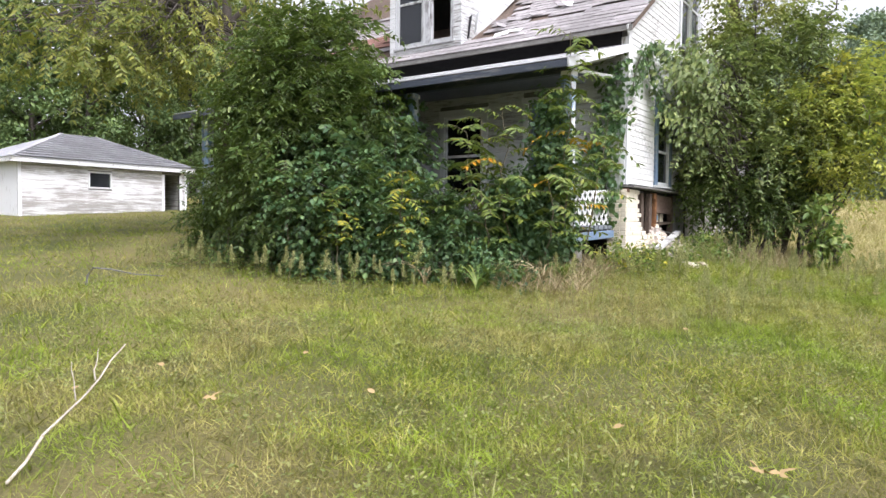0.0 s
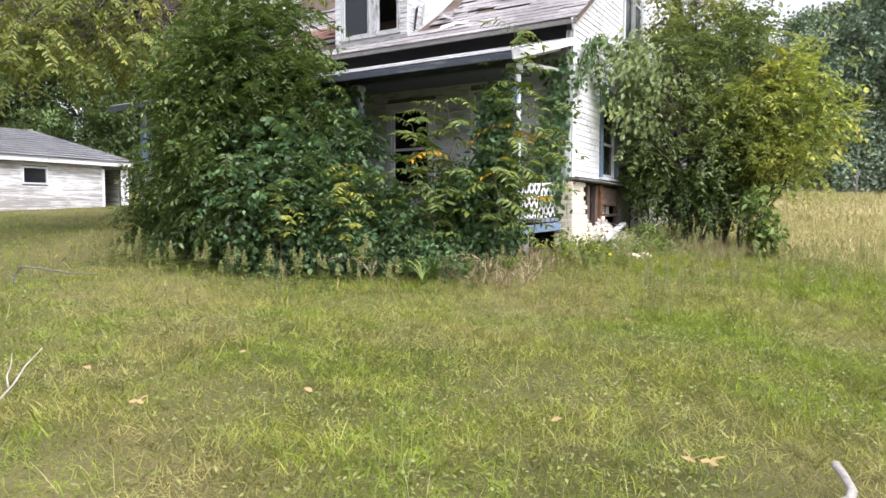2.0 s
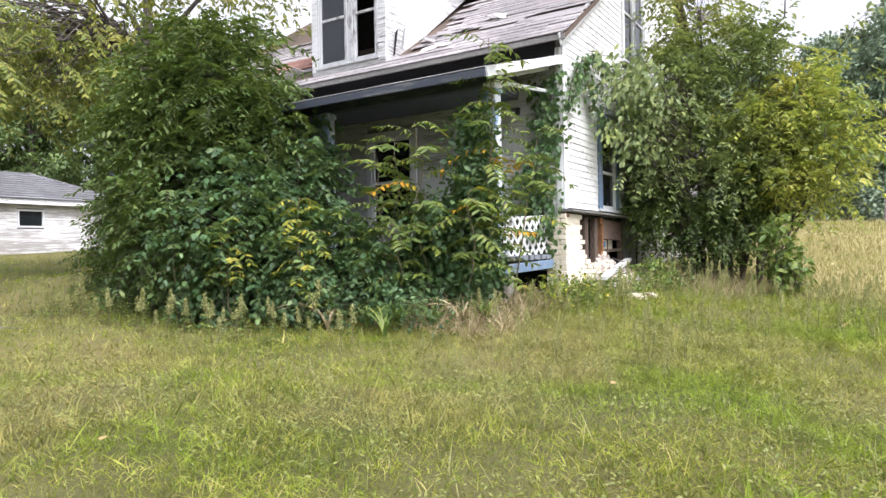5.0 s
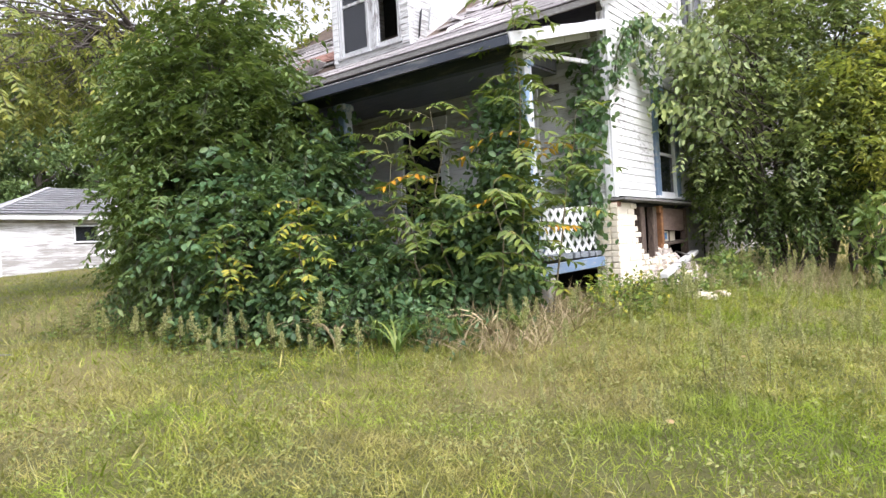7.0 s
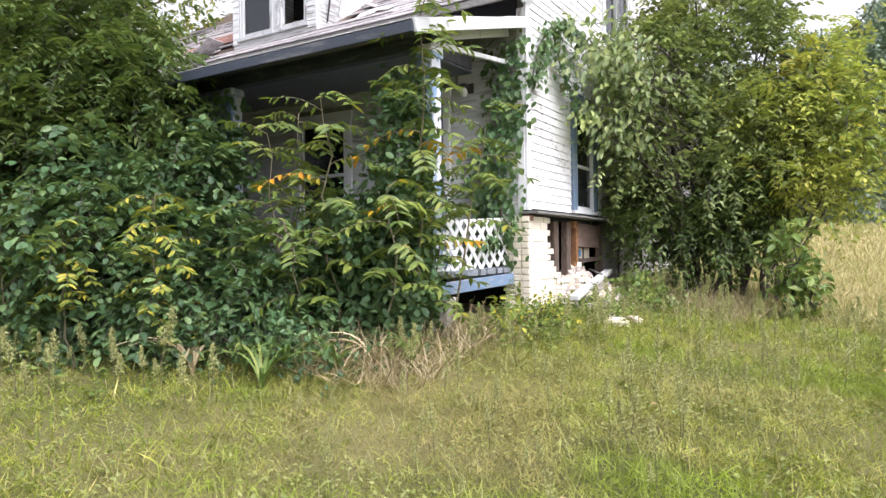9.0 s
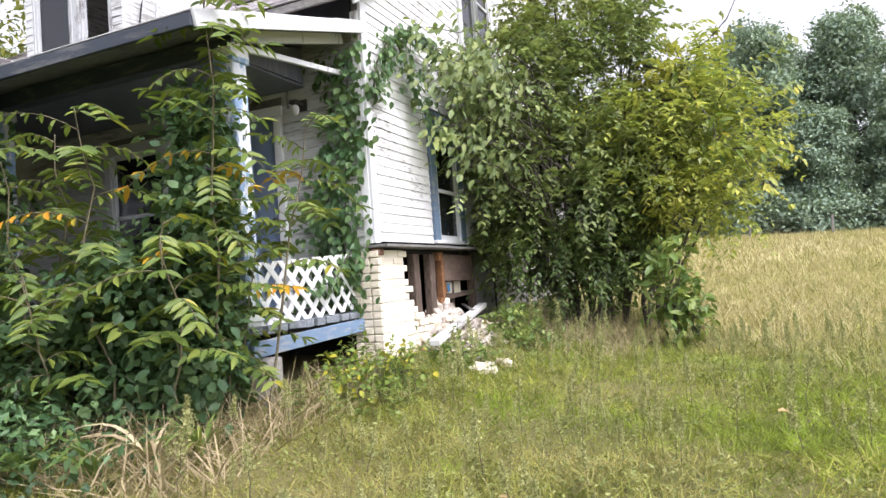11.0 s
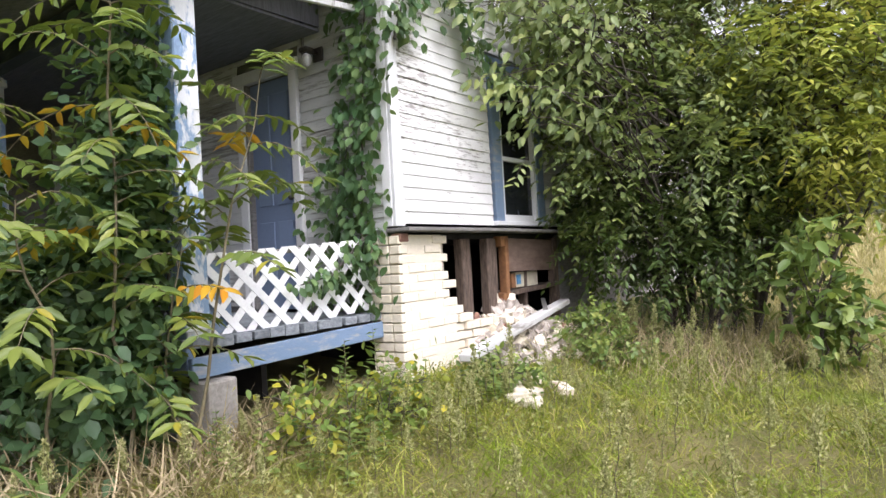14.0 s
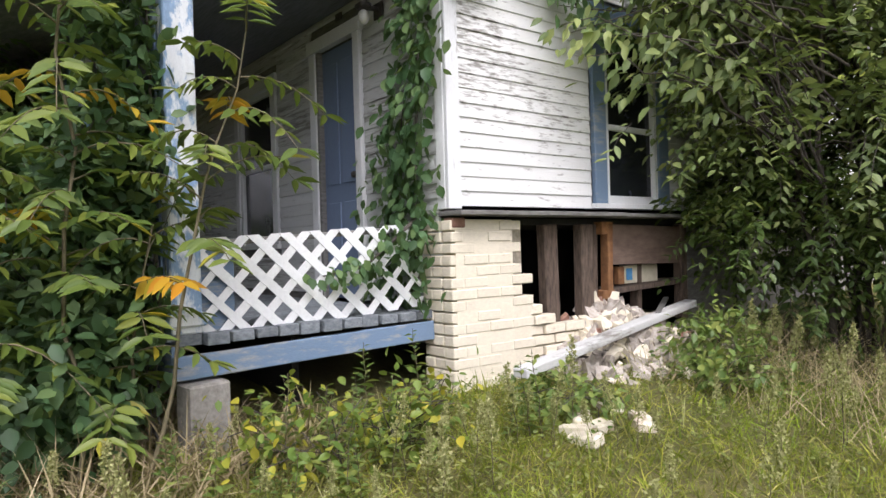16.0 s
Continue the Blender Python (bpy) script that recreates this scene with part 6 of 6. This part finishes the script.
for i in range(13):
    x, y = r3.uniform(-4.5, 2.5), r3.uniform(1.5, 8.5)
    if path_dist(np.float64(x), np.float64(y)) < 0.8:
        continue
    P = np.array([[x, y, gz(x, y) + 0.07]])
    v, f = leaf_arrays(P, np.array([[r3.uniform(-1, 1), r3.uniform(-1, 1), 0.2]]), np.array([[0.2, -0.3, 1.0]]), 0.065, 0.045, LEAF6)
    tagged(new("fallen_leaf", mesh_np("fallen_leaf", v, f, L_DEAD)), "curled brown leaf caught in the grass", "leaf", "fallen leaves")
# pale curved strip and dry oak leaves lying in the grass
strip = thing("curved_strip", 0.05, 3.4, gz(0.05, 3.4), "short curved strip of weathered pale grey wood in the grass", "strip")
curve = np.array([(0.06, 3.40), (0.09, 3.34), (0.12, 3.27), (0.11, 3.20), (0.07, 3.15), (0.02, 3.12), (-0.04, 3.10), (-0.10, 3.09)])
side = unit(np.gradient(curve, axis=0)[:, ::-1] * np.array([1, -1])) * 0.021
zs = ground_z(curve[:, 0], curve[:, 1]) + np.array([0.13, 0.11, 0.08, 0.065, 0.06, 0.055, 0.05, 0.045])
ring = np.stack([np.column_stack([curve + s_ * side, zs + h_]) for s_, h_ in ((1, 0), (0.5, 0.016), (-0.5, 0.016), (-1, 0), (-0.8, -0.010), (0.8, -0.010))], 1)
i_, j_ = np.arange(7)[:, None] * 6, np.arange(6)[None]
quads = np.stack([i_ + j_, i_ + (j_ + 1) % 6, i_ + 6 + (j_ + 1) % 6, i_ + 6 + j_], -1).reshape(-1, 4)
piece("strip_body", mesh_np("strip_body", ring.reshape(-1, 3), np.concatenate([quads, [(0, 1, 2, 3), (3, 4, 5, 0), (42, 45, 44, 43), (45, 42, 47, 46)]]), M_CONCRETE, True), strip)
for x, y, turn in ((-0.42, 3.23, 20), (-0.50, 3.20, 140), (-3.34, 2.40, 60), (-0.25, 9.73, 10)):
    r = random.Random(int(turn))
    lobes = []
    for i in range(22):
        a = 2 * math.pi * i / 22
        w = 0.05 * (0.62 + 0.38 * math.cos(5 * a + 0.4)) * r.uniform(0.85, 1.1)
        lobes.append((math.cos(a) * w * 1.4, math.sin(a) * w * 0.8, 0.012 * math.cos(2 * a) + r.uniform(0, 0.006)))
    fan = [(0, i + 1, (i + 1) % 22 + 1) for i in range(22)]
    oak = new("dry_leaf", mesh_np("dry_leaf", [(0, 0, 0)] + lobes, fan, L_DEAD))
    oak.matrix_basis = pose(x, y, gz(x, y) + 0.10, 12, -8, turn)
    tagged(oak, "curled tan lobed leaf lying on the grass", "leaf", "fallen leaves")
